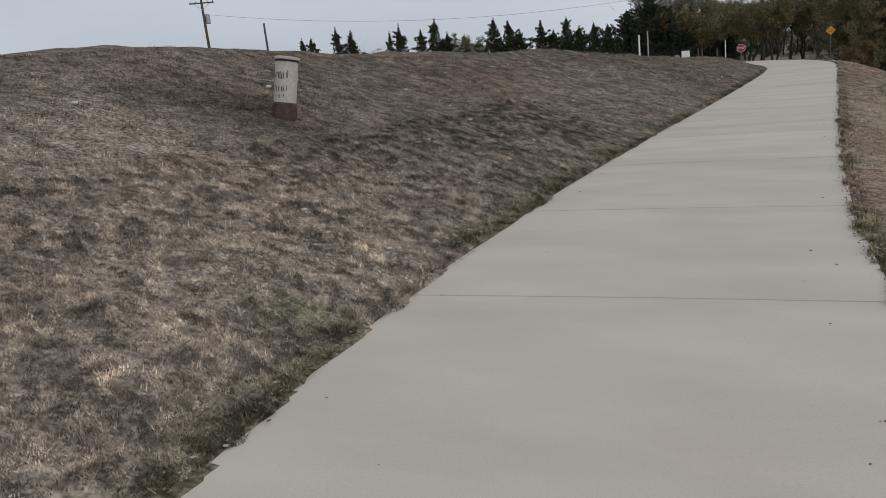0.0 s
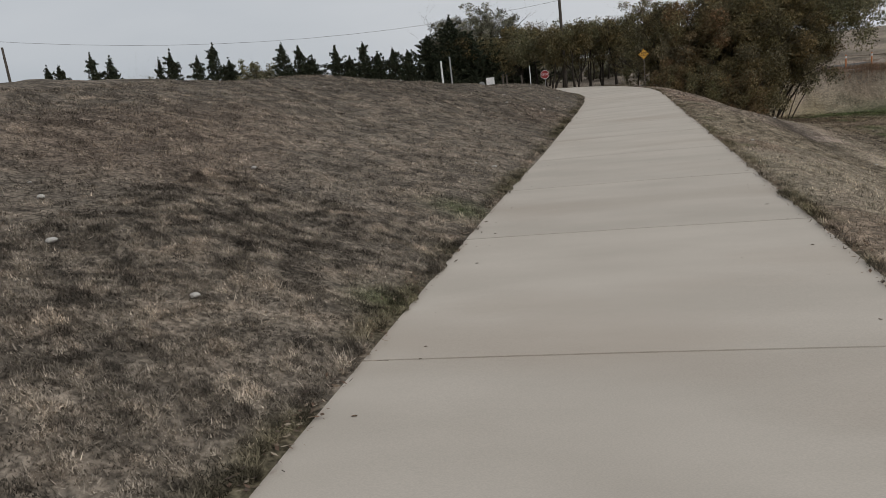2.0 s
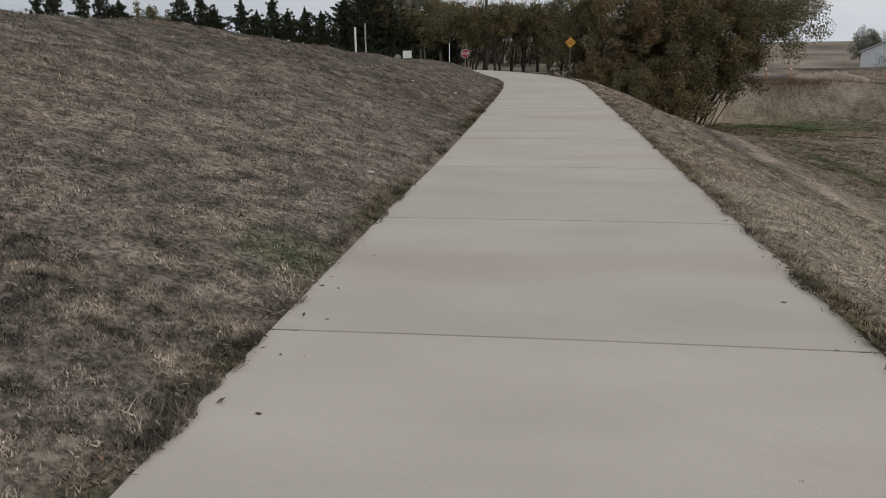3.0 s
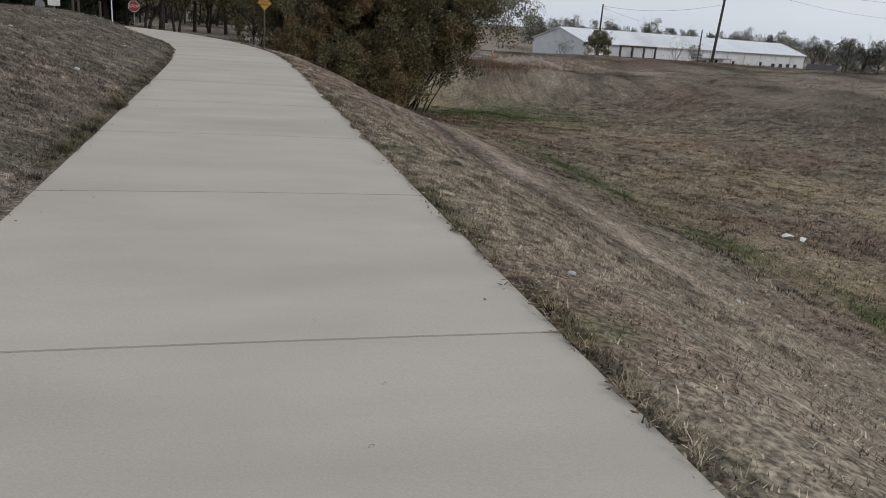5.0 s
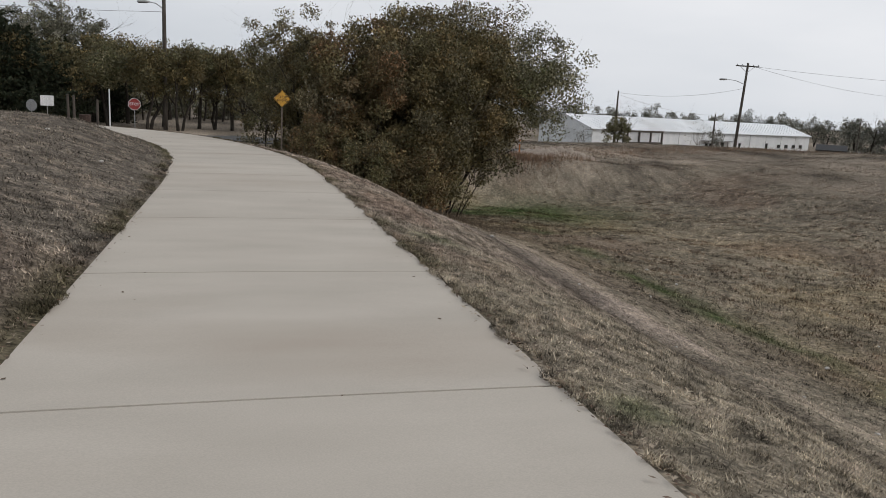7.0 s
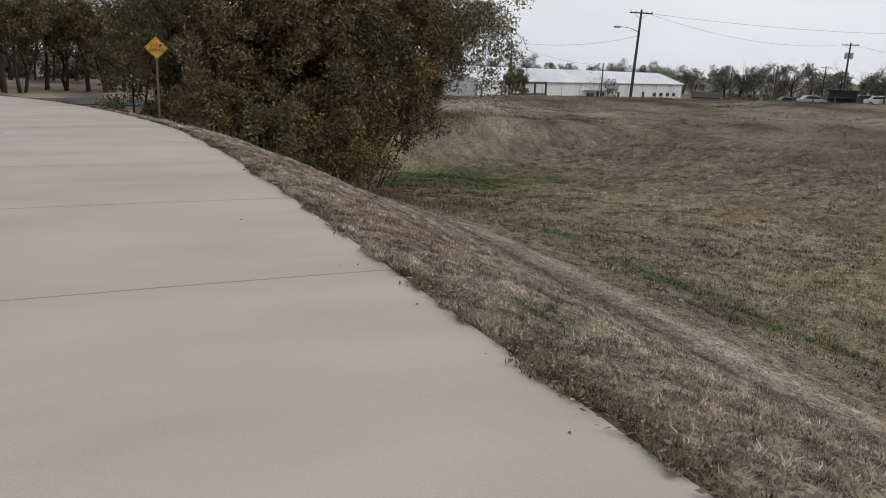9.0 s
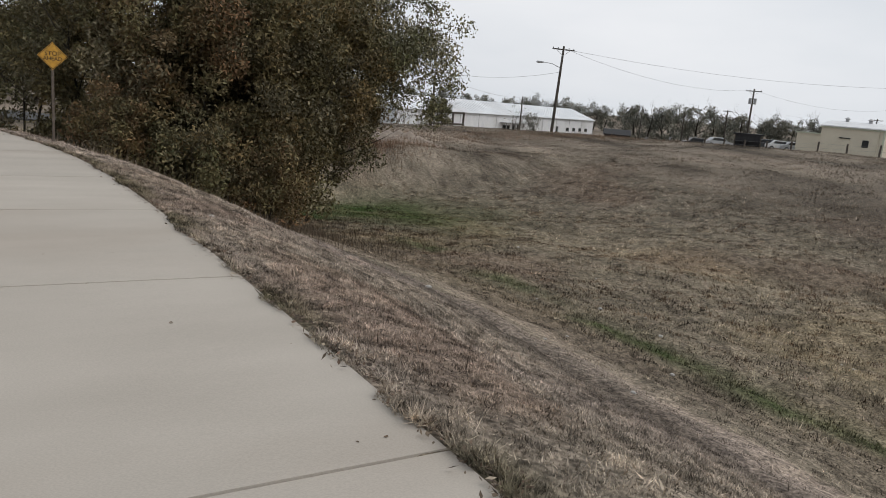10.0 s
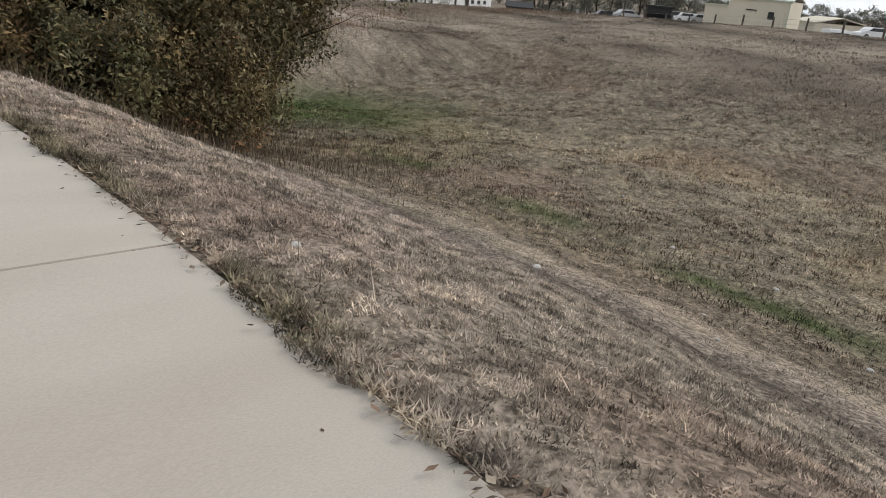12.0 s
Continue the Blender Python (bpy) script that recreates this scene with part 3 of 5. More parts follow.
def tree(name, x, y, h, spread, n_leaf, leaf, colours, label, stems=1, base_r=0.12, seed=1, low=0.15, puff=0.45, bottom=0.0, lumps=60, lean=(0, 0), trunk_part=0.0, bark=None, group="", z=None, category="tree", order=3):
    """A tapered trunk with limbs, and a crown of many small leaves about the limbs' ends."""
    base = thing(name, pose(x, y, land(x, y) if z is None else z), label, category, group)
    sh, tips = branchy(h, spread, stems, base_r, seed, low, order, lean, trunk_part)
    part("trunk", sh, bark or BARK, base, smooth=True)
    # leaves hang in lumps set about the crown's envelope and along the limbs
    q = np.random.default_rng(seed + 500)
    t = np.array([tuple(p) for p, _ in tips])
    reach = np.array([spread, spread, h * (1 - bottom) / 2])
    mid = np.array([lean[0] * h * 0.6, lean[1] * h * 0.6, h * (1 + bottom) / 2])
    rel = (t - mid) / reach
    t = t[np.linalg.norm(rel, axis=1) < 1.05]
    m = lumps
    d = q.normal(size=(m, 3))
    d /= np.linalg.norm(d, axis=1)[:, None]
    d[:, 2] = np.where(d[:, 2] < -0.55, -d[:, 2] * 0.3, d[:, 2])
    sphere = mid + d * reach * q.uniform(0.55, 0.97, m)[:, None]
    own = t[q.integers(0, len(t), m // 2)] if len(t) else sphere[:0]
    cen = np.concatenate([sphere, own])
    if not bottom:
        k = int(m * 0.45)
        w = q.uniform(0, 2 * np.pi, k)
        out = spread * q.uniform(0.55, 0.95, k)
        cen = np.concatenate([cen, np.stack([np.cos(w) * out, np.sin(w) * out, h * q.uniform(0.05, 0.36, k)], 1)])
    rad = q.uniform(0.6, 1.3, len(cen)) * puff
    size = rad ** 1.6
    which = q.choice(len(cen), n_leaf, p=size / size.sum())
    e = q.normal(size=(n_leaf, 3))
    e *= (q.random(n_leaf) ** 0.45 / np.linalg.norm(e, axis=1))[:, None]
    pts = cen[which] + e * rad[which][:, None] * np.array([1.0, 1.0, 0.85])
    pts[:, 2] = np.where(pts[:, 2] < 0.05, 0.05 + 0.25 * q.random(n_leaf), pts[:, 2])
    v, f, c = leaves(pts, leaf, np.array(colours))
    pal = np.array(colours)[q.integers(0, len(colours), len(cen))] * q.uniform(0.6, 1.6, len(cen))[:, None]
    c = 0.4 * c + 0.6 * np.repeat(pal[which] * q.choice([0.55, 0.9, 1.2, 2.0], n_leaf)[:, None], 3, 0)
    ob = new("crown", arrays("crown", v, f, LEAF, c))
    ob.parent = base
    return base


OLIVE = [(0.118, 0.098, 0.048), (0.098, 0.086, 0.043), (0.138, 0.11, 0.055), (0.094, 0.084, 0.043), (0.146, 0.103, 0.048), (0.158, 0.14, 0.094)]
RUSSET = [(0.162, 0.09, 0.048), (0.142, 0.09, 0.048), (0.126, 0.09, 0.046), (0.166, 0.122, 0.07)]
GREENISH = [(0.098, 0.1, 0.05), (0.115, 0.106, 0.055), (0.142, 0.125, 0.07), (0.168, 0.154, 0.102)]
GROVE = [(0.13, 0.103, 0.05), (0.11, 0.096, 0.05), (0.096, 0.094, 0.053), (0.15, 0.11, 0.05)]
CEDAR = [(0.022, 0.03, 0.017), (0.03, 0.038, 0.021), (0.038, 0.04, 0.022)]
SILVER = [(0.13, 0.126, 0.092), (0.10, 0.10, 0.066), (0.165, 0.157, 0.125)]
# paled and greyed leaves: distance haze is mixed into these colours
HAZECOL = [(0.14, 0.145, 0.125), (0.165, 0.16, 0.135), (0.18, 0.17, 0.14)]

# the thicket beside the ditch
tree("thicket_tree", 3.8, 47.2, 6.8, 2.15, 85000, 0.042, OLIVE, "dense olive-brown multi-stemmed tree leafed down to the ditch bank", 6, 0.09, 3, puff=0.5, lumps=190, order=2, group="thicket")
tree("thicket_tree", 2.1, 46.9, 5.8, 2.0, 57800, 0.042, RUSSET + OLIVE, "dense russet and olive tree crowded into a thicket", 6, 0.09, 5, puff=0.42, lumps=140, order=2, group="thicket")
tree("thicket_tree", 5.6, 49.8, 8.3, 2.6, 76000, 0.043, [(0.2, 0.155, 0.075), (0.17, 0.125, 0.062)] + OLIVE, "broad russet-olive tree leaning out over the ditch", 5, 0.11, 8, puff=0.52, lumps=210, bottom=0.09, lean=(0.12, 0), order=2, group="thicket")
tree("thicket_tree", 5.6, 51.2, 8.3, 3.8, 46000, 0.042, GREENISH, "thin-leafed greenish tree leaning over the ditch", 2, 0.06, 11, puff=0.56, lumps=140, bottom=0.22, lean=(0.60, 0), order=2, group="thicket")
tree("thicket_tree", 6.3, 50.4, 4.8, 2.2, 22000, 0.042, OLIVE + GREENISH, "low spreading olive tree with boughs hanging to the ditch", 5, 0.07, 61, puff=0.45, lumps=80, bottom=0.16, lean=(0.25, 0), order=2, group="thicket")
tree("thicket_tree", 0.5, 48.9, 5.8, 1.6, 34000, 0.038, OLIVE, "olive-brown tree at the edge of a thicket", 5, 0.08, 13, puff=0.4, lumps=90, order=2, group="thicket")
tree("thicket_tree", -0.6, 52.0, 6.6, 1.35, 22100, 0.038, GREENISH + OLIVE, "slender feathery green tree behind a yellow sign", 3, 0.08, 17, puff=0.38, lumps=75, group="thicket")
tree("thicket_tree", 4.2, 51.6, 8.2, 2.8, 40800, 0.046, OLIVE, "tall brown-leafed tree in a thicket", 5, 0.11, 19, puff=0.52, lumps=140, order=2, group="thicket")
tree("thicket_shrub", 2.0, 44.9, 1.9, 1.1, 8500, 0.034, OLIVE + GREENISH, "low leafy shrub at the foot of a thicket", 6, 0.04, 23, puff=0.34, lumps=40, group="thicket shrubs", category="shrub", order=2)
tree("thicket_shrub", 4.3, 47.9, 2.6, 1.1, 13600, 0.038, OLIVE, "dense olive shrub at the ditch end of a thicket", 6, 0.04, 37, puff=0.36, lumps=50, group="thicket shrubs", category="shrub", order=2)
tree("thicket_shrub", 0.5, 45.4, 1.7, 0.9, 6800, 0.034, OLIVE + RUSSET, "low brown shrub behind a yellow sign", 5, 0.035, 29, puff=0.3, lumps=30, group="thicket shrubs", category="shrub", order=2)
tree("thicket_shrub", 3.7, 45.4, 2.0, 1.1, 8500, 0.034, RUSSET + OLIVE, "low russet shrub on a ditch bank", 5, 0.035, 31, puff=0.36, lumps=36, group="thicket shrubs", category="shrub", order=2)


def from_eye(eye, az, d):
    return eye[0] + d * math.sin(radians(az)), eye[1] + d * math.cos(radians(az))


E25, E65, E105 = (-1.73, 8.8), (-1.77, 20.1), (-1.46, 29.6)

# the grove across the road
gr = random.Random(4)
for i in range(17):
    az = -15.5 + i * 1.13 + gr.uniform(-0.25, 0.25)
    x, y = from_eye(E65, az, gr.uniform(57, 66))
    tree("grove_tree", x, y, gr.uniform(5.4, 6.6), 1.9, 6800, 0.068, GROVE if i % 3 else GREENISH, "small olive-yellow tree in a roadside grove", 1 if i % 2 else 2, 0.13, 40 + i, puff=0.6, lumps=45, bottom=0.27, trunk_part=0.24, group="grove", order=2)
for i in range(15):
    x, y = from_eye(E65, -15 + i * 1.25 + gr.uniform(-0.3, 0.3), gr.uniform(70, 80))
    tree("grove_tree", x, y, gr.uniform(6.2, 7.6), 2.1, 5200, 0.08, GREENISH if i % 3 else GROVE, "olive tree at the back of a roadside grove", 2, 0.12, 300 + i, puff=0.65, lumps=45, bottom=0.2, trunk_part=0.2, group="grove", order=2)
for i in range(14):
    x, y = from_eye(E65, -16 + i * 1.4 + gr.uniform(-0.3, 0.3), gr.uniform(84, 92))
    tree("hedge_shrub", x, y, gr.uniform(2.2, 3.4), 2.2, 2200, 0.12, HAZECOL + GREENISH, "grey-green hedge shrub behind a grove", 4, 0.06, 330 + i, puff=0.6, lumps=30, order=2, group="hedge shrubs", category="shrub")
for az, d, h in ((-15.2, 70, 8.6), (-13.6, 66, 9.6), (-11.5, 68, 9.0)):
    x, y = from_eye(E65, az, d)
    tree("silver_tree", x, y, h, 2.9, 9000, 0.07, SILVER, "tall grey-green wind-bent tree behind a roadside", 2, 0.22, int(90 - az), puff=0.5, lumps=60, bottom=0.25, lean=(0.16, 0), trunk_part=0.15, group="tall trees")


def cedar(x, y, h, w, seed, z=None):
    """A dark cedar: a straight stem with upswept ragged boughs."""
    base = thing("cedar_tree", pose(x, y, (land(x, y) if z is None else z)), "dark green ragged cedar beyond a grassy hill", "tree", "cedars")
    r = random.Random(seed)
    sh, pts = Shape(), []
    sh.tube([(0, 0, -0.2), (0, 0, h * 0.5), (0.05, 0, h)], [0.13, 0.07, 0.012], 6)
    for k in range(84 if w < 1.75 else 120):
        t = r.uniform(0.03, 0.95) ** 1.1
        a = r.uniform(0, 2 * math.pi)
        reach = 2.1 * w * (1 - t) ** 0.75 * r.uniform(0.3, 1.2) + 0.1
        p0 = Vector((0, 0, h * t))
        p1 = p0 + Vector((math.cos(a) * reach, math.sin(a) * reach, reach * r.uniform(0.05, 0.6)))
        sh.tube([p0, (p0 + p1) / 2, p1], [0.03, 0.018, 0.005], 3, cap=False)
        for _ in range(int(10 + 34 * reach)):
            s = r.random() ** 0.8
            fat = 0.10 * (1.05 - s) + 0.02
            pts.append(p0.lerp(p1, s) + Vector((r.gauss(0, fat), r.gauss(0, fat), r.gauss(0, fat))))
    for _ in range(int(1500 * w)):
        t = r.random() ** 1.4
        a, q = r.uniform(0, 2 * math.pi), 1.25 * w * (1 - t) ** 0.8 * r.random() ** 0.5
        pts.append(Vector((math.cos(a) * q, math.sin(a) * q, h * t)))
    for _ in range(40):
        pts.append(Vector((r.gauss(0, 0.03), r.gauss(0, 0.03), h * r.uniform(0.86, 1.04))))
    part("trunk", sh, BARK, base)
    v, f, c = leaves(np.array([tuple(p) for p in pts]), 0.085, np.array(CEDAR), -0.5)
    new("crown", arrays("crown", v, f, LEAF, c)).parent = base
    return base


for k, (az, el, w) in enumerate(((-41.2, 3.51, 0.8), (-40.5, 3.48, 1.0), (-38.4, 4.08, 1.0), (-37.2, 3.74, 1.2), (-34.0, 3.3, 1.0), (-33.2, 3.77, 1.3), (-31.4, 3.2, 1.5), (-30.2, 3.95, 1.5), (-29.2, 2.8, 1.2),
                                 (-25.3, 3.47, 1.7), (-24.1, 3.20, 1.5), (-23.2, 2.3, 1.2), (-21.4, 2.87, 1.3), (-20.4, 2.0, 1.4), (-19.3, 2.93, 1.5), (-18.3, 2.12, 1.2), (-17.1, 2.28, 1.2), (-16.0, 2.0, 1.3),
                                 (-14.4, 2.9, 2.2), (-12.6, 4.1, 2.3), (-11.1, 2.6, 1.8), (-9.6, 1.9, 1.2))):
    d = 62 if az < -15 else 68
    x, y = from_eye(E25, az, d)
    zt = 1.51 + math.tan(radians(el)) * d
    z0 = land(x, y)
    cedar(x, y, zt - z0, w, k)
for k, (az, el, w) in enumerate(((-11.2, 3.0, 1.9), (-10.1, 2.5, 1.6), (-8.2, 1.9, 1.3), (-13.2, 2.8, 1.9))):
    x, y = from_eye(E65, az, 66)
    cedar(x, y, 1.46 + math.tan(radians(el)) * 66 - land(x, y), w, 70 + k)
for az, el, d in ((-35.0, 3.1, 70), (-27.8, 2.6, 75), (-26.6, 2.4, 75), (-28.8, 2.3, 75)):
    x, y = from_eye(E25, az, d)
    z0 = land(x, y)
    bare = az == -35.0
    tree("hill_shrub", x, y, 1.51 + math.tan(radians(el)) * d - z0, 1.8, 350 if bare else 5500, 0.09, SILVER if bare else GREENISH, "bare grey bush beyond a hill" if bare else "rounded olive green tree beyond a hill", 6, 0.06, int(d - az), puff=0.45, lumps=40, bark=BRANCH if bare else None, category="shrub", order=3 if bare else 2)

# trees along the skyline past the buildings
fr = random.Random(12)
for i in range(46):
    az = 22 + i * 1.05 + fr.uniform(-0.4, 0.4)
    d = fr.uniform(250, 330)
    if 44.5 < az < 58:
        d = fr.uniform(200, 250)
    x, y = from_eye(E105, az, d)
    zt = 1.15 + math.tan(radians(fr.uniform(0.3, 1.0) if az < 59 else fr.uniform(0.2, 0.6))) * d
    h = zt - land(x, y)
    tree("skyline_tree", x, y, h, h * 0.45, 3000, 0.2, HAZECOL, "grey-green bushy tree on the far skyline", 2, 0.3, 200 + i, puff=h * 0.13, lumps=26, group="skyline trees", order=2)
for az, d, el, sp, n in ((27.9, 84, 1.6, 1.0, 60), (27.3, 82, 0.15, 1.5, 5200), (33.0, 86, 0.0, 1.6, 120), (34.2, 92, -0.5, 1.0, 900), (24.8, 80, -0.6, 1.2, 160)):
    x, y = from_eye(E65, az, d)
    h = 1.46 + math.tan(radians(el)) * d - land(x, y)
    tree("bare_tree", x, y, h, sp, n, 0.07, GREENISH if n > 1000 else HAZECOL, "dense dark bush before a white shed" if n > 1000 else "nearly bare grey tree in front of a white shed", 5 if n > 1000 else 3, 0.07, int(az * 3), puff=0.35, lumps=40, bark=BARK if n > 1000 or el > 1 else BRANCH, group="bare trees", order=2 if n > 1000 else 3)

# ---- signs ----


def words(text, size, m, mat, parent, name="lettering"):
    cu = bpy.data.curves.new(name, "FONT")
    cu.body, cu.size, cu.align_x, cu.align_y, cu.extrude = text, size, "CENTER", "CENTER", 0.001
    ob = bpy.data.objects.new(name, cu)
    scene.collection.objects.link(ob)
    me = bpy.data.meshes.new_from_object(ob.evaluated_get(bpy.context.evaluated_depsgraph_get()))
    bpy.data.objects.remove(ob)
    me.materials.clear()
    me.materials.append(mat)
    out = new(name, me)
    out.parent = parent
    out.matrix_local = m
    return out


def polygon(r, n, turn=0.0):
    return [(r * math.cos(turn + 2 * math.pi * k / n), r * math.sin(turn + 2 * math.pi * k / n)) for k in range(n)]


def sign_post(h, parent, mat=None):
    return part("post", Shape().box(-0.022, 0.0, -0.3, 0.022, 0.03, h, c=0.005), mat or STEEL, parent)


sx, sy = -0.75, 43.2
ys = thing("warning_sign", pose(sx, sy, land(sx, sy), 0, 0, 3), "yellow diamond stop-ahead sign on a thin steel post", "sign")
sign_post(1.66, ys, BROWNPOST)
face = part("panel", Shape().plate(polygon(0.235, 4), 0.006, pose(0, -0.008, 1.46)), YELLOW, ys, "faded yellow diamond panel")
part("border", Shape().plate(polygon(0.222, 4), 0.002, pose(0, -0.0105, 1.46)), SIGNBLACK, ys)
part("inner_face", Shape().plate(polygon(0.212, 4), 0.002, pose(0, -0.013, 1.46)), YELLOW, ys)
words("STOP", 0.105, pose(0, -0.0145, 1.50, 90), SIGNBLACK, ys)
words("AHEAD", 0.09, pose(0, -0.0145, 1.415, 90), SIGNBLACK, ys)

sx, sy = from_eye(E65, -7.07, 50)
zc = 1.46 - math.tan(radians(1.03)) * 50
st = thing("stop_sign", pose(sx, sy, land(sx, sy), 0, 0, 7), "red octagonal stop sign on a steel post", "sign")
zs = zc - land(sx, sy)
sign_post(zs + 0.3, st)
part("rim", Shape().plate(polygon(0.36, 8, math.pi / 8), 0.006, pose(0, -0.010, zs)), SIGNWHITE, st)
part("panel", Shape().plate(polygon(0.335, 8, math.pi / 8), 0.003, pose(0, -0.014, zs)), RED, st, "faded red octagon")
words("STOP", 0.235, pose(0, -0.017, zs, 90), SIGNWHITE, st)

# backs of signs, posts and gate on the rise
sx, sy = from_eye(E65, -13.2, 46)
sb = thing("stop_sign", pose(sx, sy, land(sx, sy), 0, 0, 160), "unpainted back of an octagonal sign on a post", "sign")
zs = 1.46 - math.tan(radians(1.38)) * 46 - land(sx, sy)
sign_post(zs + 0.3, sb)
part("panel", Shape().plate(polygon(0.31, 8, math.pi / 8), 0.006, pose(0, -0.01, zs)), STEEL, sb, "grey metal back")
sx, sy = from_eye(E65, -12.3, 47)
nb = thing("notice_board", pose(sx, sy, land(sx, sy), 0, 0, 12), "plain pale rectangular notice board on a post", "sign")
zs = 1.46 - math.tan(radians(1.05)) * 47 - land(sx, sy)
sign_post(zs + 0.2, nb)
part("panel", Shape().plate([(-0.32, -0.27), (0.32, -0.27), (0.32, 0.27), (-0.32, 0.27)], 0.01, pose(0, -0.015, zs)), SIGNWHITE, nb)


def upright(name, az, eye, d, el, r, mat, label, ez=1.46, group="", cap=True):
    x, y = from_eye(eye, az, d)
    z0 = land(x, y)
    h = ez + math.tan(radians(el)) * d - z0
    t = thing(name, pose(x, y, z0), label, "post", group)
    part("shaft", Shape().tube([(0, 0, -0.3), (0, 0, h * 0.5), (0, 0, h)], [r, r, r * 0.96], 10), mat, t)
    if cap:
        part("cap", Shape().tube([(0, 0, h), (0, 0, h + r * 0.4), (0, 0, h + r * 0.7)], [r * 1.1, r, r * 0.4], 10), mat, t)
    return t


upright("white_pole", -8.6, E65, 45, -0.15, 0.035, SIGNWHITE, "slim white pipe pole on the grass")
upright("white_pole", -13.6, E25, 54, 0.97, 0.07, SIGNWHITE, "thick white pipe gatepost", 1.51)
upright("white_pole", -12.9, E25, 55, 1.22, 0.06, STEEL, "grey steel pipe post beside a gate", 1.51)
for az, el in ((-11.1, -0.64), (-10.75, -0.7), (-9.35, -0.9)):
    upright("wooden_post", az, E65, 47, el, 0.07, POST, "weathered wooden post on the rise", group="posts on the rise")
bx, by = from_eye(E65, -10.1, 46)
br = thing("barrel_smoker", pose(bx, by, land(bx, by), 0, 0, 20), "dark rust-red barrel on a low stand", "barrel")
part("drum", Shape().tube([(0, 0, 0.35), (0, 0, 0.38), (0, 0, 0.8), (0, 0, 1.22), (0, 0, 1.25)], [0.27, 0.29, 0.28, 0.29, 0.27], 16), RUST, br)
for px, py in ((-0.2, -0.2), (0.2, -0.2), (0.2, 0.2), (-0.2, 0.2)):
    part("leg", Shape().box(px - 0.025, py - 0.025, -0.1, px + 0.025, py + 0.025, 0.36, c=0.004), RUST, br)
part("shelf", Shape().box(0.3, -0.25, 0.55, 1.0, 0.25, 0.6, c=0.01), RUST, br)
gx0, gy0 = from_eye(E25, -13.7, 54)
gate = thing("pipe_gate", pose(gx0 - 0.15, gy0, land(gx0, gy0), 0, 0, 3), "grey pipe gate with mesh and a slanting brace", "gate")
for z in (0.25, 1.05):
    part("rail", Shape().tube([(-2.5, 0, z), (-1.2, 0, z), (0, 0, z)], [0.025, 0.025, 0.025], 8), STEEL, gate)
for gxx in (-2.5, -1.25, -0.05):
    part("upright", Shape().tube([(gxx, 0, 0), (gxx, 0, 0.6), (gxx, 0, 1.08)], [0.03, 0.03, 0.03], 8), STEEL, gate)
part("brace", Shape().tube([(-2.4, 0, 1.05), (-1.2, 0, 1.42), (0, 0, 1.8)], [0.02, 0.02, 0.02], 6), STEEL, gate)
for k in range(18):
    part("wire", Shape().tube([(-2.45 + k * 0.137, 0, 0.25), (-2.4 + k * 0.137, 0, 1.05)], [0.004, 0.004], 4), STEEL, gate)

# ---- the leaning pipe on the bank ----
px, py = -6.40, 7.73
pz = land(px, py)
pp = thing("standpipe", pose(px, py, pz - 0.03, -10, 7, 0) @ Matrix.Scale(0.86, 4), "leaning chalky white pipe with scrawled dark marks and a rusty base", "pipe")
R = 0.168
part("base", Shape().tube([(0, 0, -0.15), (0, 0, 0.05), (0, 0, 0.2), (0, 0, 0.24)], [R + 0.03, R + 0.02, R + 0.012, R + 0.004], 28), RUST, pp, "dark rusty dirt-stained base", True)
part("shaft", Shape().tube([(0, 0, 0.2), (0, 0, 0.5), (0, 0, 0.86)], [R, R, R], 32), PIPE, pp)
part("lid", Shape().tube([(0, 0, 0.862), (0, 0, 0.868), (0, 0, 0.90), (0, 0, 0.908)], [R + 0.012, R + 0.02, R + 0.02, R + 0.008], 32), PIPE, pp)
# black ring that paints the lid's shadow onto the shaft
part("shadow_gap", Shape().tube([(0, 0, 0.835), (0, 0, 0.862)], [R + 0.006, R + 0.006], 32), SIGNBLACK, pp, "black ring painted as the shadow under the lid")
mr = random.Random(6)
for row, (z0, hh, n) in enumerate(((0.64, 0.13, 12), (0.44, 0.10, 9), (0.33, 0.06, 5))):
    for k in range(n):
        a = radians(-158 + k * 125 / n + mr.uniform(-3, 3))
        q = Matrix.Translation((math.cos(a) * (R + 0.0005), math.sin(a) * (R + 0.0005), z0)) @ pose(0, 0, 0, 0, mr.uniform(-8, 8), math.degrees(a) + 90)
        w = mr.uniform(0.004, 0.008)
        part("mark", Shape().box(-w, -0.0015, -hh * mr.uniform(0.3, 0.55), w, 0.0015, hh * mr.uniform(0.2, 0.55), q), RUST, pp)

# ---- utility poles and wires ----


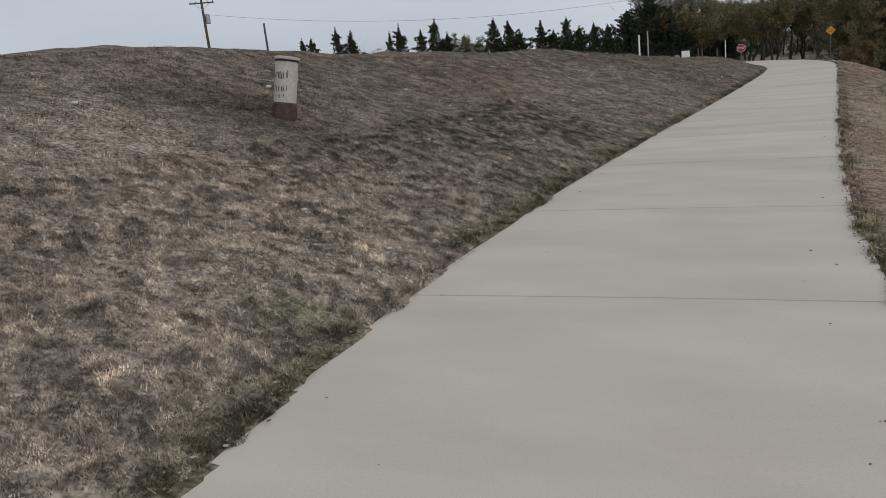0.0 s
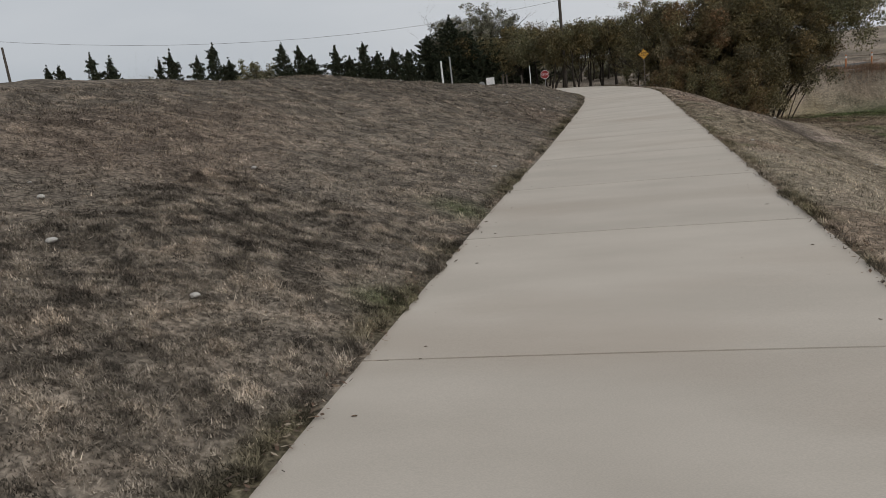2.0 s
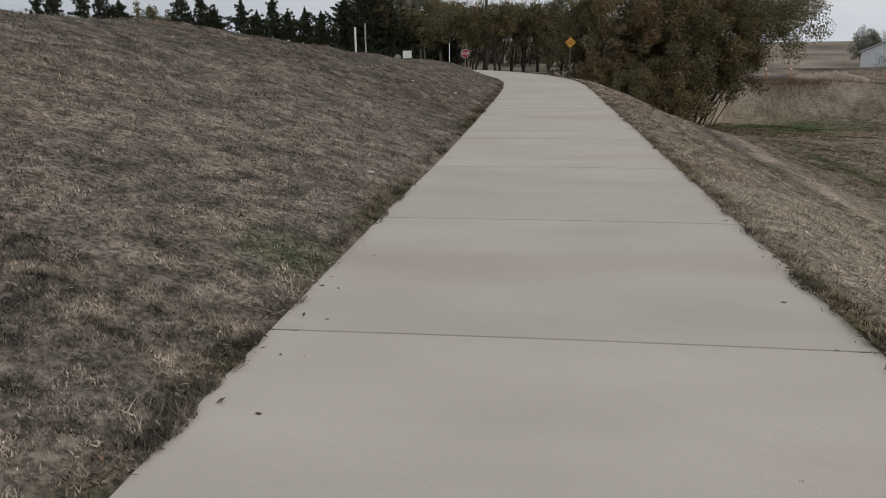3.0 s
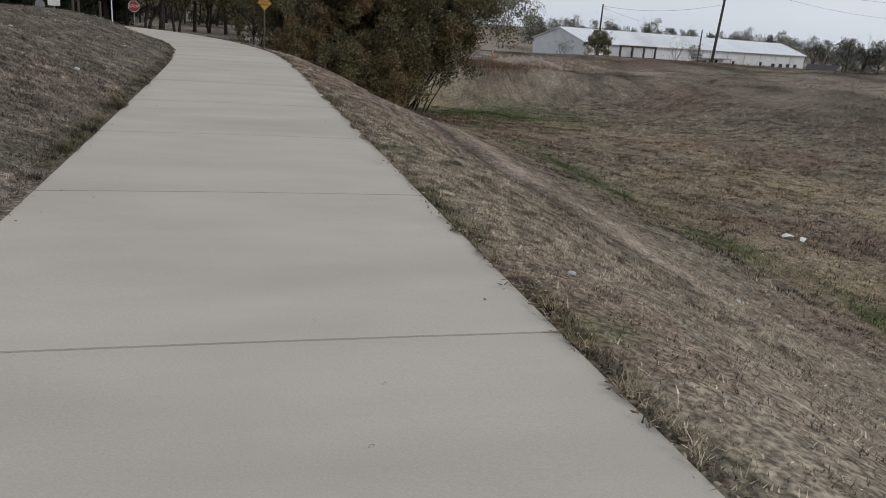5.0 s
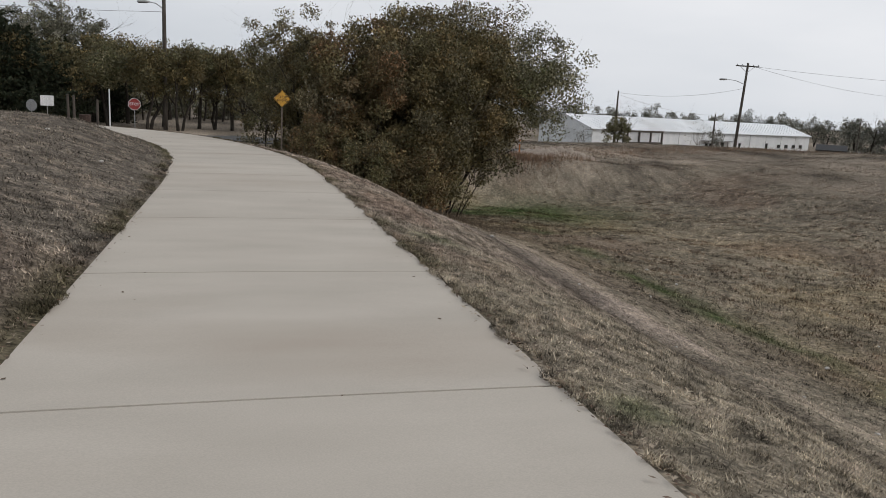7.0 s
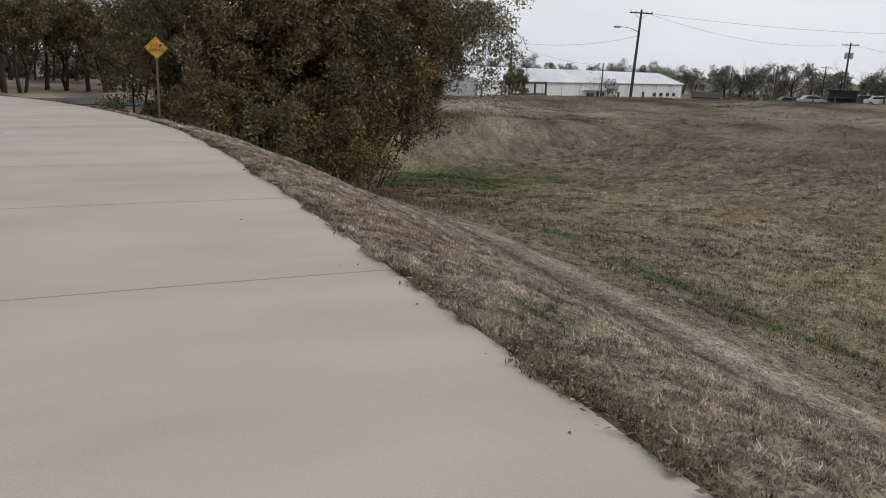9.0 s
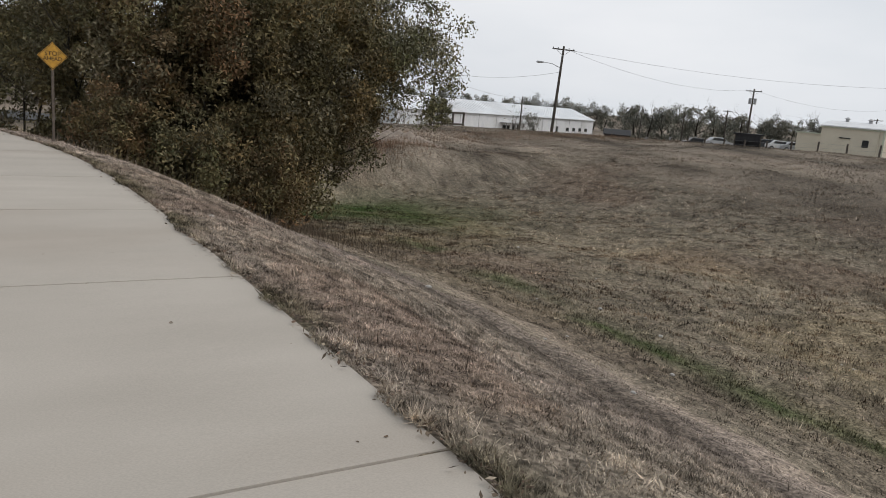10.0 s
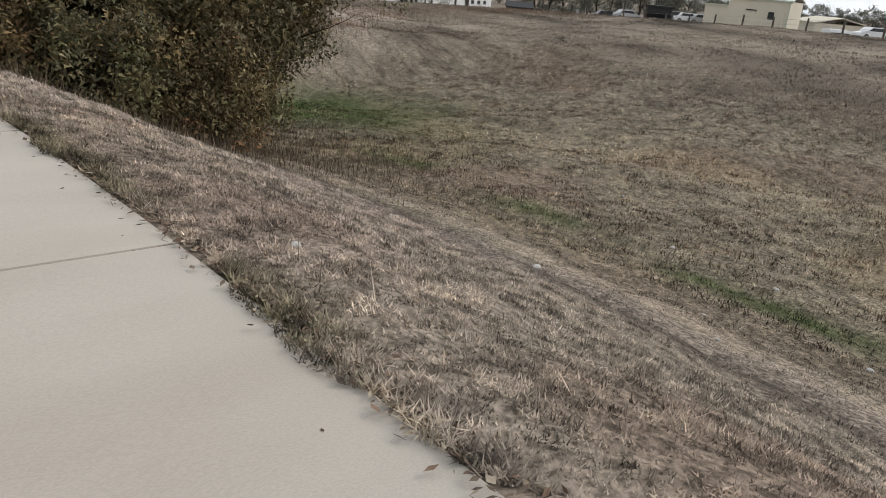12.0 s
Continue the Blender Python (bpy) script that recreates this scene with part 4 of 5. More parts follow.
def pole_at(eye, ez, az, d, top_el, arms=1, lamp=None, can=False, label="dark wooden utility pole with a crossarm", facing=0.0, lean=0.0, r=0.15):
    x, y = from_eye(eye, az, d)
    z0 = land(x, y)
    h = ez + math.tan(radians(top_el)) * d - z0
    t = thing("utility_pole", pose(x, y, z0, 0, lean, facing), label, "utility pole", "utility poles")
    part("shaft", Shape().tube([(0, 0, -0.5), (0, 0, h * 0.3), (0, 0, h * 0.7), (0, 0, h)], [r * 1.1, r, r * 0.85, r * 0.7], 10), POLE, t, smooth=True)
    for k in range(arms):
        za = h - 0.35 - 0.9 * k
        part("crossarm", Shape().box(-1.15, -0.16, za - 0.06, 1.15, -0.05, za + 0.06, c=0.01), POLE, t)
        for ix in (-1.05, -0.55, 0.55, 1.05):
            part("insulator", Shape().tube([(ix, -0.1, za + 0.06), (ix, -0.1, za + 0.1), (ix, -0.1, za + 0.16), (ix, -0.1, za + 0.2)], [0.02, 0.05, 0.05, 0.03], 8), STEEL, t)
        for s in (-1, 1):
            part("brace", Shape().tube([(s * 0.7, -0.1, za - 0.05), (0, -0.1, za - 0.65)], [0.02, 0.02], 5), STEEL, t)
    if lamp:
        zl = h * lamp[1]
        arm = part("lamp_arm", Shape().tube([(0, 0, zl), (lamp[0] * 0.5, 0, zl + 0.35), (lamp[0], 0, zl + 0.42)], [0.035, 0.03, 0.025], 8), STEEL, t)
        s = 1 if lamp[0] > 0 else -1
        part("lamp_head", Shape().tube([(lamp[0] - s * 0.1, 0, zl + 0.42), (lamp[0] + s * 0.15, 0, zl + 0.40), (lamp[0] + s * 0.6, 0, zl + 0.38), (lamp[0] + s * 0.7, 0, zl + 0.38)], [0.05, 0.1, 0.11, 0.04], 10), STEEL, arm)
    if can:
        for cx in ((-0.36, 0.36) if can == 2 else (0.34,)):
            part("transformer", Shape().tube([(cx, 0, h - 2.3), (cx, 0, h - 2.25), (cx, 0, h - 1.45), (cx, 0, h - 1.4)], [0.19, 0.22, 0.22, 0.16], 14), STEEL, t)
    return t.matrix_world @ Vector((0, -0.1, h - 0.2))


pA = pole_at(E65, 1.46, 35.45, 88, 3.96, 1, (-1.9, 0.77), lean=2, facing=-36, label="leaning wooden utility pole with crossarm and street lamp")
pB = pole_at(E65, 1.46, 34.1, 120, 0.46, 0, None, label="plain short wooden utility pole", r=0.12)
pC = pole_at(E65, 1.46, 27.2, 90, 1.72, 0, None, label="plain wooden pole beside a bare tree", r=0.12)
pD = pole_at(E105, 1.15, 52.85, 125, 2.5, 1, None, 2, facing=-53, label="wooden utility pole with twin transformers")
pE = pole_at(E105, 1.15, 61.6, 170, 1.87, 1, facing=-61)
pF = pole_at(E105, 1.15, 62.2, 150, 1.71, 0, facing=-61, label="plain wooden utility pole")
pG = pole_at(E105, 1.15, 62.5, 200, 1.37, 1, facing=-61)
pH = pole_at(E105, 1.15, 60.5, 190, 1.10, 1, facing=-61)
pI = pole_at(E105, 1.15, 48.4, 150, 0.85, 0, label="plain wooden utility pole", r=0.11)
pJ = pole_at(E105, 1.15, 45.4, 170, 0.75, 0, label="plain wooden utility pole", r=0.11)
pK = pole_at(E105, 1.15, 51.2, 200, 0.9, 1, facing=-50)
pL = pole_at(E65, 1.46, -5.1, 58, 7.9, 1, (-1.0, 0.755), facing=5, label="tall wooden utility pole with a small lamp")
pM = pole_at((-0.5, 1.68), 1.67, -44.6, 78, 6.54, 1, None, 1, facing=44, label="wooden utility pole with a transformer")
pN = pole_at((-0.5, 1.68), 1.67, -40.5, 80, 4.55, 0, facing=40, label="plain wooden utility pole", r=0.13)


def wire(a, b, sag, r=0.012):
    pts = [a.lerp(b, k / 14) - Vector((0, 0, sag * 4 * (k / 14) * (1 - k / 14))) for k in range(15)]
    tagged(part("power_line", Shape().tube(pts, [r] * 15, 4), WIRE), "thin grey overhead cable between poles", "cable", "power lines")


wire(pM - Vector((0, 0, 1.2)), pL - Vector((0, 0, 2.6)), 2.0)
wire(pC, pA - Vector((0, 0, 2.4)), 0.6)
wire(pA, pD, 1.4)
wire(pC - Vector((0, 0, 0.2)), pB, 0.6)
wire(pD, pE, 1.4)
wire(pA - Vector((0, 0, 0.1)), pA + Vector((70, -10, 2)), 1.6)

# ---- fence posts along the field's edge ----
fence = thing("fence", pose(0, 0, 0), "line of dark wooden fence posts with wire along a field", "fence")
fa, fb = Vector((57, 53)), Vector((80, 135))
pr = random.Random(2)
tops = []
for k in range(26):
    p = fa.lerp(fb, k / 25)
    z0 = land(p.x, p.y)
    h = 1.15 + pr.uniform(-0.08, 0.1)
    lx, ly = pr.uniform(-0.05, 0.05), pr.uniform(-0.05, 0.05)
    part("post", Shape().tube([(p.x, p.y, z0 - 0.3), (p.x + lx * 0.5, p.y + ly * 0.5, z0 + h * 0.5), (p.x + lx, p.y + ly, z0 + h - 0.03), (p.x + lx, p.y + ly, z0 + h)], [0.085, 0.08, 0.078, 0.06], 8), POST, fence)
    tops.append((p.x + lx, p.y + ly, z0 + h))
for dz in (0.15, 0.55):
    part("wire", Shape().tube([(a, b, c - dz) for a, b, c in tops], [0.006] * len(tops), 4), WIRE, fence)

# ---- the long white warehouse ----
wa, wb = Vector((70.0, 168.7)), Vector((154.0, 202.6))
along = (wb - wa).normalized()
ang = math.degrees(math.atan2(along.y, along.x))
LEN, DEEP, EAVE, BASEZ, RISE = (wb - wa).length, 16.0, 4.6, -6.2, 2.7
wh = thing("warehouse", pose(wa.x, wa.y, BASEZ, 0, 0, ang), "long white metal warehouse with a low gabled roof", "building")
part("wall", Shape().box(0, 0, -0.5, LEN, 0.2, EAVE), WHITE, wh)
part("wall", Shape().box(0, DEEP - 0.2, -0.5, LEN, DEEP, EAVE), WHITE, wh)
for x0 in (0.0, LEN - 0.2):
    g = Shape()
    g.add([(x0 + dx, y, z) for dx in (0, 0.2) for y, z in ((0.2, -0.5), (DEEP - 0.2, -0.5), (DEEP - 0.2, EAVE), (DEEP / 2, EAVE + RISE), (0.2, EAVE))],
          [(0, 1, 2, 3, 4), (9, 8, 7, 6, 5)] + [(i, (i + 1) % 5, (i + 1) % 5 + 5, i + 5) for i in range(5)])
    part("gable_wall", g, WHITE, wh)
roof = part("roof", Shape().add([(x, y, z + dz) for dz in (0.03, 0.18) for x in (-0.4, LEN + 0.4) for y, z in ((-0.4, EAVE - 0.13), (DEEP / 2, EAVE + RISE), (DEEP + 0.4, EAVE - 0.13))],
            [(0, 3, 4, 1), (1, 4, 5, 2), (6, 7, 10, 9), (7, 8, 11, 10), (0, 6, 9, 3), (2, 5, 11, 8), (0, 1, 7, 6), (1, 2, 8, 7), (3, 9, 10, 4), (4, 10, 11, 5)]), ROOF, wh, "bright white metal roof")
for k in range(60):
    xx = 0.5 + k * (LEN - 1) / 59
    part("roof_seam", Shape().add([(xx + dx, y, z + 0.18 + dz) for dz in (0, 0.06) for dx in (0, 0.07) for y, z in ((-0.4, EAVE - 0.13), (DEEP / 2, EAVE + RISE))], [(0, 1, 3, 2), (4, 6, 7, 5), (0, 4, 5, 1), (2, 3, 7, 6), (0, 2, 6, 4)]), ROOF, roof)
part("gutter", Shape().box(-0.3, -0.5, EAVE - 0.22, LEN + 0.3, -0.38, EAVE - 0.08, c=0.03), STEEL, wh)
for k in range(13):
    part("wall_rib", Shape().box(k * LEN / 12 - 0.06, -0.03, -0.5, k * LEN / 12 + 0.06, 0.0, EAVE - 0.2), STEEL, wh)
for k, (fx, w, z0, z1) in enumerate(((0.45, 3.2, 0.9, 2.0), (0.50, 1.1, 0, 2.3), (0.525, 1.2, 0, 2.3), (0.61, 1.0, 0, 2.2), (0.75, 1.1, 0, 2.3))):
    d = part("doorway" if z0 == 0 else "window", Shape().box(fx * LEN, -0.06, z0, fx * LEN + w, -0.005, z1, c=0.02), GLASS, wh)
    part("frame", Shape().box(fx * LEN - 0.12, -0.09, z1, fx * LEN + w + 0.12, -0.01, z1 + 0.15, c=0.02), STEEL, d)
for k in range(4):
    d = part("window", Shape().box(LEN * (0.815 + 0.042 * k), -0.06, 1.2, LEN * (0.815 + 0.042 * k) + 1.7, -0.005, 2.1, c=0.02), GLASS, wh)
    part("sill", Shape().box(LEN * (0.815 + 0.042 * k) - 0.1, -0.14, 1.08, LEN * (0.815 + 0.042 * k) + 1.8, -0.01, 1.19, c=0.02), STEEL, d)
part("canopy", Shape().box(LEN * 0.435, -2.0, 2.6, LEN * 0.571, -0.01, 2.8, c=0.04), STEEL, wh)
for fx in (0.437, 0.48, 0.525, 0.568):
    part("canopy_post", Shape().box(fx * LEN, -1.9, -0.3, fx * LEN + 0.15, -1.75, 2.6, c=0.01), STEEL, wh)
# dark timber loading frame before the wall
dock = thing("loading_frame", pose(wa.x + along.x * 9 + 0.8, wa.y + along.y * 9 - 2, BASEZ, 0, 0, ang), "dark timber loading frame before a white warehouse", "frame")
for k in range(4):
    part("post", Shape().box(k * 4.0, 0, -0.3, k * 4.0 + 0.35, 0.35, 4.2, c=0.03), POLE, dock)
for z in (1.7, 4.2):
    part("beam", Shape().box(-0.1, 0, z, 12.45, 0.35, z + 0.4, c=0.03), POLE, dock)

# ---- tan metal building ----
tx, ty = from_eye(E105, 61.3, 120)
tl = Vector(from_eye(E105, 57.5, 122))
ta = math.degrees(math.atan2(ty - tl.y, tx - tl.x))
tz = -1.75
tn = thing("metal_building", pose(tl.x, tl.y, tz, 0, 0, ta), "tan metal building with pale green trim", "building")
TW, TD, TH = math.hypot(tx - tl.x, ty - tl.y), 9.0, 3.75
part("wall", Shape().box(0, 0, -0.4, TW, TD, TH), TAN, tn)
part("roof", Shape().add([(x, y, z + dz) for dz in (0.0, 0.15) for x in (-0.3, TW + 0.3) for y, z in ((-0.3, TH), (TD / 2, TH + 0.75), (TD + 0.3, TH))],
     [(0, 3, 4, 1), (1, 4, 5, 2), (6, 7, 10, 9), (7, 8, 11, 10), (0, 6, 9, 3), (2, 5, 11, 8), (0, 1, 7, 6), (1, 2, 8, 7), (3, 9, 10, 4), (4, 10, 11, 5)]), WHITE, tn)
part("fascia", Shape().box(-0.25, -0.12, TH - 0.22, TW + 0.25, -0.005, TH - 0.01, c=0.02), TRIM, tn)
part("corner_trim", Shape().box(TW - 0.25, -0.05, -0.3, TW + 0.05, -0.004, TH - 0.22, c=0.01), TRIM, tn)
part("downpipe", Shape().tube([(TW - 0.7, -0.1, 0), (TW - 0.7, -0.1, TH - 0.2)], [0.06, 0.06], 8), TAN, tn)
dr = part("door", Shape().box(2.6, -0.06, 0, 3.9, -0.004, 2.2, c=0.02), TAN, tn)
part("lintel", Shape().box(2.5, -0.2, 2.22, 4.0, -0.01, 2.34, c=0.02), DARK, dr)
wd = part("window", Shape().box(5.6, -0.08, 1.2, 6.4, -0.004, 2.2, c=0.02), GLASS, tn)
for z in (1.42, 1.68, 1.94):
    part("bar", Shape().box(5.55, -0.12, z, 6.45, -0.085, z + 0.05), DARK, wd)
an = part("annex", Shape().box(-3.4, 0.5, -0.4, -0.01, 5.5, 2.5, c=0.02), TAN, tn)
part("annex_roof", Shape().box(-3.6, 0.3, 2.5, -0.01, 5.7, 2.66, c=0.03), TRIM, an)
for hx in (2.0, 5.1):
    part("roof_vent", Shape().tube([(hx, TD / 2, TH + 0.7), (hx, TD / 2, TH + 1.2), (hx, TD / 2, TH + 1.25), (hx, TD / 2, TH + 1.5)], [0.25, 0.25, 0.45, 0.1], 12), STEEL, tn)
ox, oy = from_eye(E105, 63.6, 215)
ot = thing("metal_building", pose(ox, oy, land(ox, oy), 0, 0, -28), "distant low tan metal shed with a gabled roof", "building")
part("wall", Shape().box(0, 0, -0.5, 15, 10, 4.2), TAN, ot)
part("roof", Shape().add([(x, y, z + dz) for dz in (0.0, 0.2) for y in (-0.3, 10.3) for x, z in ((-0.3, 4.2), (7.5, 5.6), (15.3, 4.2))],
     [(0, 3, 4, 1), (1, 4, 5, 2), (6, 7, 10, 9), (7, 8, 11, 10), (0, 6, 9, 3), (2, 5, 11, 8), (0, 1, 7, 6), (1, 2, 8, 7), (3, 9, 10, 4), (4, 10, 11, 5)]), TAN, ot)
part("roller_door", Shape().box(4, -0.06, 0, 8, -0.004, 3.2, c=0.02), WHITE, ot)

# dark open shed, low house, vehicles
hx, hy = from_eye(E105, 52.1, 112)
sh_ = thing("open_shed", pose(hx, hy, land(hx, hy), 0, 0, -52), "dark open-sided shed with a flat roof", "shed")
part("roof", Shape().box(-0.2, -0.2, 1.75, 3.7, 3.2, 1.95, c=0.03), DARK, sh_)
part("back_wall", Shape().box(0, 2.9, -0.2, 3.5, 3.0, 1.75), DARK, sh_)
part("side_panel", Shape().box(0.05, 0.0, 0.85, 3.45, 0.06, 1.75, c=0.01), DARK, sh_)
for qx in (0.0, 3.35):
    part("post", Shape().box(qx, -0.05, -0.3, qx + 0.15, 0.1, 1.75, c=0.01), POST, sh_)
hx, hy = from_eye(E105, 42.9, 175)
lh = thing("low_house", pose(hx, hy, land(hx, hy), 0, 0, -42) @ Matrix.Scale(0.62, 4, (1, 0, 0)), "low dark house with a porch among trees", "house")
part("wall", Shape().box(0, 0, -0.5, 9, 6, 2.5), POST, lh)
part("roof", Shape().add([(x, y, z + dz) for dz in (0.0, 0.2) for x in (-0.4, 9.4) for y, z in ((-0.9, 2.5), (3, 3.6), (6.4, 2.5))],
     [(0, 3, 4, 1), (1, 4, 5, 2), (6, 7, 10, 9), (7, 8, 11, 10), (0, 6, 9, 3), (2, 5, 11, 8), (0, 1, 7, 6), (1, 2, 8, 7), (3, 9, 10, 4), (4, 10, 11, 5)]), DARK, lh)
for k in range(4):
    part("window", Shape().box(4.6 + k * 1.05, -0.07, 0.8, 5.4 + k * 1.05, -0.004, 2.0, c=0.02), SIGNWHITE, lh)


def car(x, y, turn, paint, label, length=4.5, tall=1.45, cab=(0.22, 0.82), bed=False):
    c = thing("car", pose(x, y, land(x, y), 0, 0, turn), label, "car", "parked cars")
    w, hl = 0.86, length / 2
    side = [(-hl, 0.35), (-hl, 0.75), (-hl + 0.15, 0.92), (hl - 1.2, 0.95), (hl - 0.1, 0.78), (hl, 0.6), (hl, 0.35)]
    part("body", Shape().plate(side, 2 * w, pose(0, -w, 0)), paint, c)
    a, b = -hl + cab[0] * length, -hl + cab[1] * length
    if bed:
        a = -hl + 0.45 * length
    roof_ = [(a - 0.3 * (not bed), 0.93), (a + 0.2, tall), (b - 0.75, tall), (b - 0.05, 0.95)]
    part("cabin", Shape().plate(roof_, 2 * w - 0.16, pose(0, -w + 0.08, 0)), paint, c)
    win = [(a + 0.05, 1.0), (a + 0.28, tall - 0.08), (b - 0.82, tall - 0.08), (b - 0.32, 1.0)]
    for yy in (-w + 0.074, w - 0.086):
        part("side_window", Shape().plate(win, 0.012, pose(0, yy, 0)), GLASS, c)
    for wx in (-hl + 0.8, hl - 0.85):
        for wy in (-w + 0.02, w - 0.02):
            wheel = part("wheel", Shape().tube([(wx, wy - 0.11, 0.32), (wx, wy - 0.09, 0.32), (wx, wy + 0.09, 0.32), (wx, wy + 0.11, 0.32)], [0.28, 0.32, 0.32, 0.28], 16), RUBBER, c)
            part("rim", Shape().tube([(wx, wy - 0.118, 0.32), (wx, wy + 0.118, 0.32)], [0.18, 0.18], 12), STEEL, wheel)
    return c


cx, cy = from_eye(E105, 66.3, 112)
car(cx, cy, 150, CARWHITE, "parked white saloon car behind fence posts")
cx, cy = from_eye(E105, 63.3, 150)
car(cx, cy, 150, CARWHITE, "parked white pickup beside a box trailer", 5.2, 1.75, (0.4, 0.8), True)
for az, paint, lab in ((55.0, CARWHITE, "parked white car beyond the field"), (56.0, CARSILVER, "parked silver car by a tan building"), (54.2, CARBLACK, "parked dark car beyond the field"), (51.0, CARSILVER, "parked silver car beside a dark shed"), (49.6, CARBLACK, "parked dark car by the fence"), (45.6, CARWHITE, "pale parked car far beyond the field")):
    cx, cy = from_eye(E105, az, 128 if az > 46 else 160)
    car(cx, cy, -35 + 3 * az % 7, paint, lab)
bx, by = from_eye(E105, 64.6, 146)
bt = thing("box_trailer", pose(bx, by, land(bx, by), 0, 0, -26), "white box trailer with a narrow window band", "trailer")
part("body", Shape().box(-2.1, -1.1, 0.6, 2.1, 1.1, 2.6, c=0.08), CARWHITE, bt)
part("window_band", Shape().box(-1.8, -1.12, 1.9, 1.8, -1.1005, 2.15), GLASS, bt)
for wx in (-0.5, 0.5):
    part("wheel", Shape().tube([(wx, -1.0, 0.35), (wx, -0.97, 0.35), (wx, -0.8, 0.35), (wx, -0.78, 0.35)], [0.3, 0.35, 0.35, 0.3], 14), RUBBER, bt)
    part("wheel", Shape().tube([(wx, 0.78, 0.35), (wx, 0.8, 0.35), (wx, 0.97, 0.35), (wx, 1.0, 0.35)], [0.3, 0.35, 0.35, 0.3], 14), RUBBER, bt)
part("drawbar", Shape().box(-3.0, -0.08, 0.5, -2.1, 0.08, 0.62, c=0.02), STEEL, bt)
lr = random.Random(9)
for k in range(7):
    lx_, ly_ = from_eye(E105, 46 + k * 1.7, 140)
    lp = thing("road_sign", pose(lx_, ly_, land(lx_, ly_), 0, 0, -50), "small grey road sign on a thin post", "sign", "road signs")
    sign_post(2.4, lp)
    part("panel", Shape().plate(polygon(0.4, 4, math.pi / 4 * (k % 2)), 0.01, pose(0, -0.02, 2.1)), STEEL, lp)

# ---- culvert under the road, dirt bank, weeds ----
kx, ky = 13.0, 63.2
cv = thing("culvert", pose(kx, ky, land(kx, 60.5), 0, 0, 0), "pale concrete culvert headwall with two dark round pipes", "culvert")
part("headwall", Shape().box(-1.9, 0.25, -0.4, 1.9, 0.55, 1.25, c=0.04), STONE, cv)
for s in (-0.75, 0.75):
    part("pipe", Shape().tube([(s, 0.30, 0.45), (s, 0.1, 0.45), (s, 0.05, 0.45)], [0.5, 0.5, 0.47], 20, cap=False), STONE, cv)
    # near-black disc stands in for the shade inside the pipe
    part("mouth", Shape().tube([(s, 0.24, 0.45), (s, 0.22, 0.45)], [0.46, 0.46], 20), DARK, cv, "dark disc painted as the unlit inside of a pipe")
for az in (15.6, 17.2):
    x, y = from_eye((-1.77, 11.87), az, 56)
    mk = thing("marker_post", pose(x, y, land(x, y)), "thin orange marker post beside a culvert", "post", "marker posts")
    part("shaft", Shape().tube([(0, 0, -0.3), (0, 0, 0.9)], [0.04, 0.04], 8), ORANGE, mk)
    part("band", Shape().tube([(0, 0, 0.65), (0, 0, 0.8)], [0.043, 0.043], 8), SIGNWHITE, mk)
pl = Shape()
pn, pm = 26, 16
for i in range(pn):
    for j in range(pm):
        a, b = i / (pn - 1) * 2 - 1, j / (pm - 1) * 2 - 1
        x, y = 17.6 + a * 3.2, 66.0 + b * 2.2 + a * 0.8
        q = max(0, 1 - a * a) * max(0, 1 - b * b)
        pl.v.append((x, y, land(x, y) - 0.12 + 0.5 * q ** 0.7 + 0.22 * q * math.sin(9 * a + 4 * b) + 0.1 * q * math.sin(23 * a - 11 * b)))
for i in range(pn - 1):
    for j in range(pm - 1):
        pl.f.append((i * pm + j, (i + 1) * pm + j, (i + 1) * pm + j + 1, i * pm + j + 1))
tagged(part("dirt_mound", pl, DIRT, smooth=True), "low pale dirt mound behind the ditch", "mound")


def weeds(name, n, cx, cy, rx, ry, tall, cols, label, thin=0.007):
    x, y = cx + rx * rng.normal(size=n) * 0.5, cy + ry * rng.normal(size=n) * 0.5
    ok = sample(GU, x, y) > HALF + 0.9
    x, y = x[ok], y[ok]
    n = len(x)
    z = sample(GZ, x, y)
    a = rng.uniform(0, 2 * np.pi, n)
    h = tall * rng.uniform(0.4, 1.2, n) * (0.5 + vnoise(x, y, 1.5, 2))
    w = thin * rng.uniform(0.6, 1.4, n)
    base = np.stack([x, y, z - 0.02], 1)
    side = np.stack([-np.sin(a), np.cos(a), 0 * a], 1) * w[:, None]
    tip = np.stack([np.cos(a) * h * 0.35, np.sin(a) * h * 0.35, h], 1)
    c = np.array(cols)[rng.integers(0, len(cols), n)] * rng.uniform(0.7, 1.3, n)[:, None]
    ob = new(name, arrays(name, np.stack([base - side, base + side, base + tip], 1).reshape(-1, 3), np.arange(3 * n).reshape(-1, 3), BRUSH, np.repeat(c, 3, 0)))
    return tagged(ob, label, "weeds", kind="stuff")


WEED = [(0.22, 0.13, 0.09), (0.28, 0.19, 0.13), (0.19, 0.15, 0.11)]
weeds("brush", 6500, 14.6, 63.6, 3.6, 2.0, 0.4, WEED, "reddish dry brush at the head of a ditch")
weeds("brush_strip", 9000, 30, 72, 16, 5, 0.25, WEED, "reddish dry weeds along the field's rim")
weeds("thicket_floor", 16000, 3.6, 47.5, 4.6, 4.6, 0.22, [(0.14, 0.11, 0.08), (0.19, 0.15, 0.11), (0.10, 0.08, 0.06)], "dry weeds and litter under a thicket", 0.005)

# ---- loose bits ----


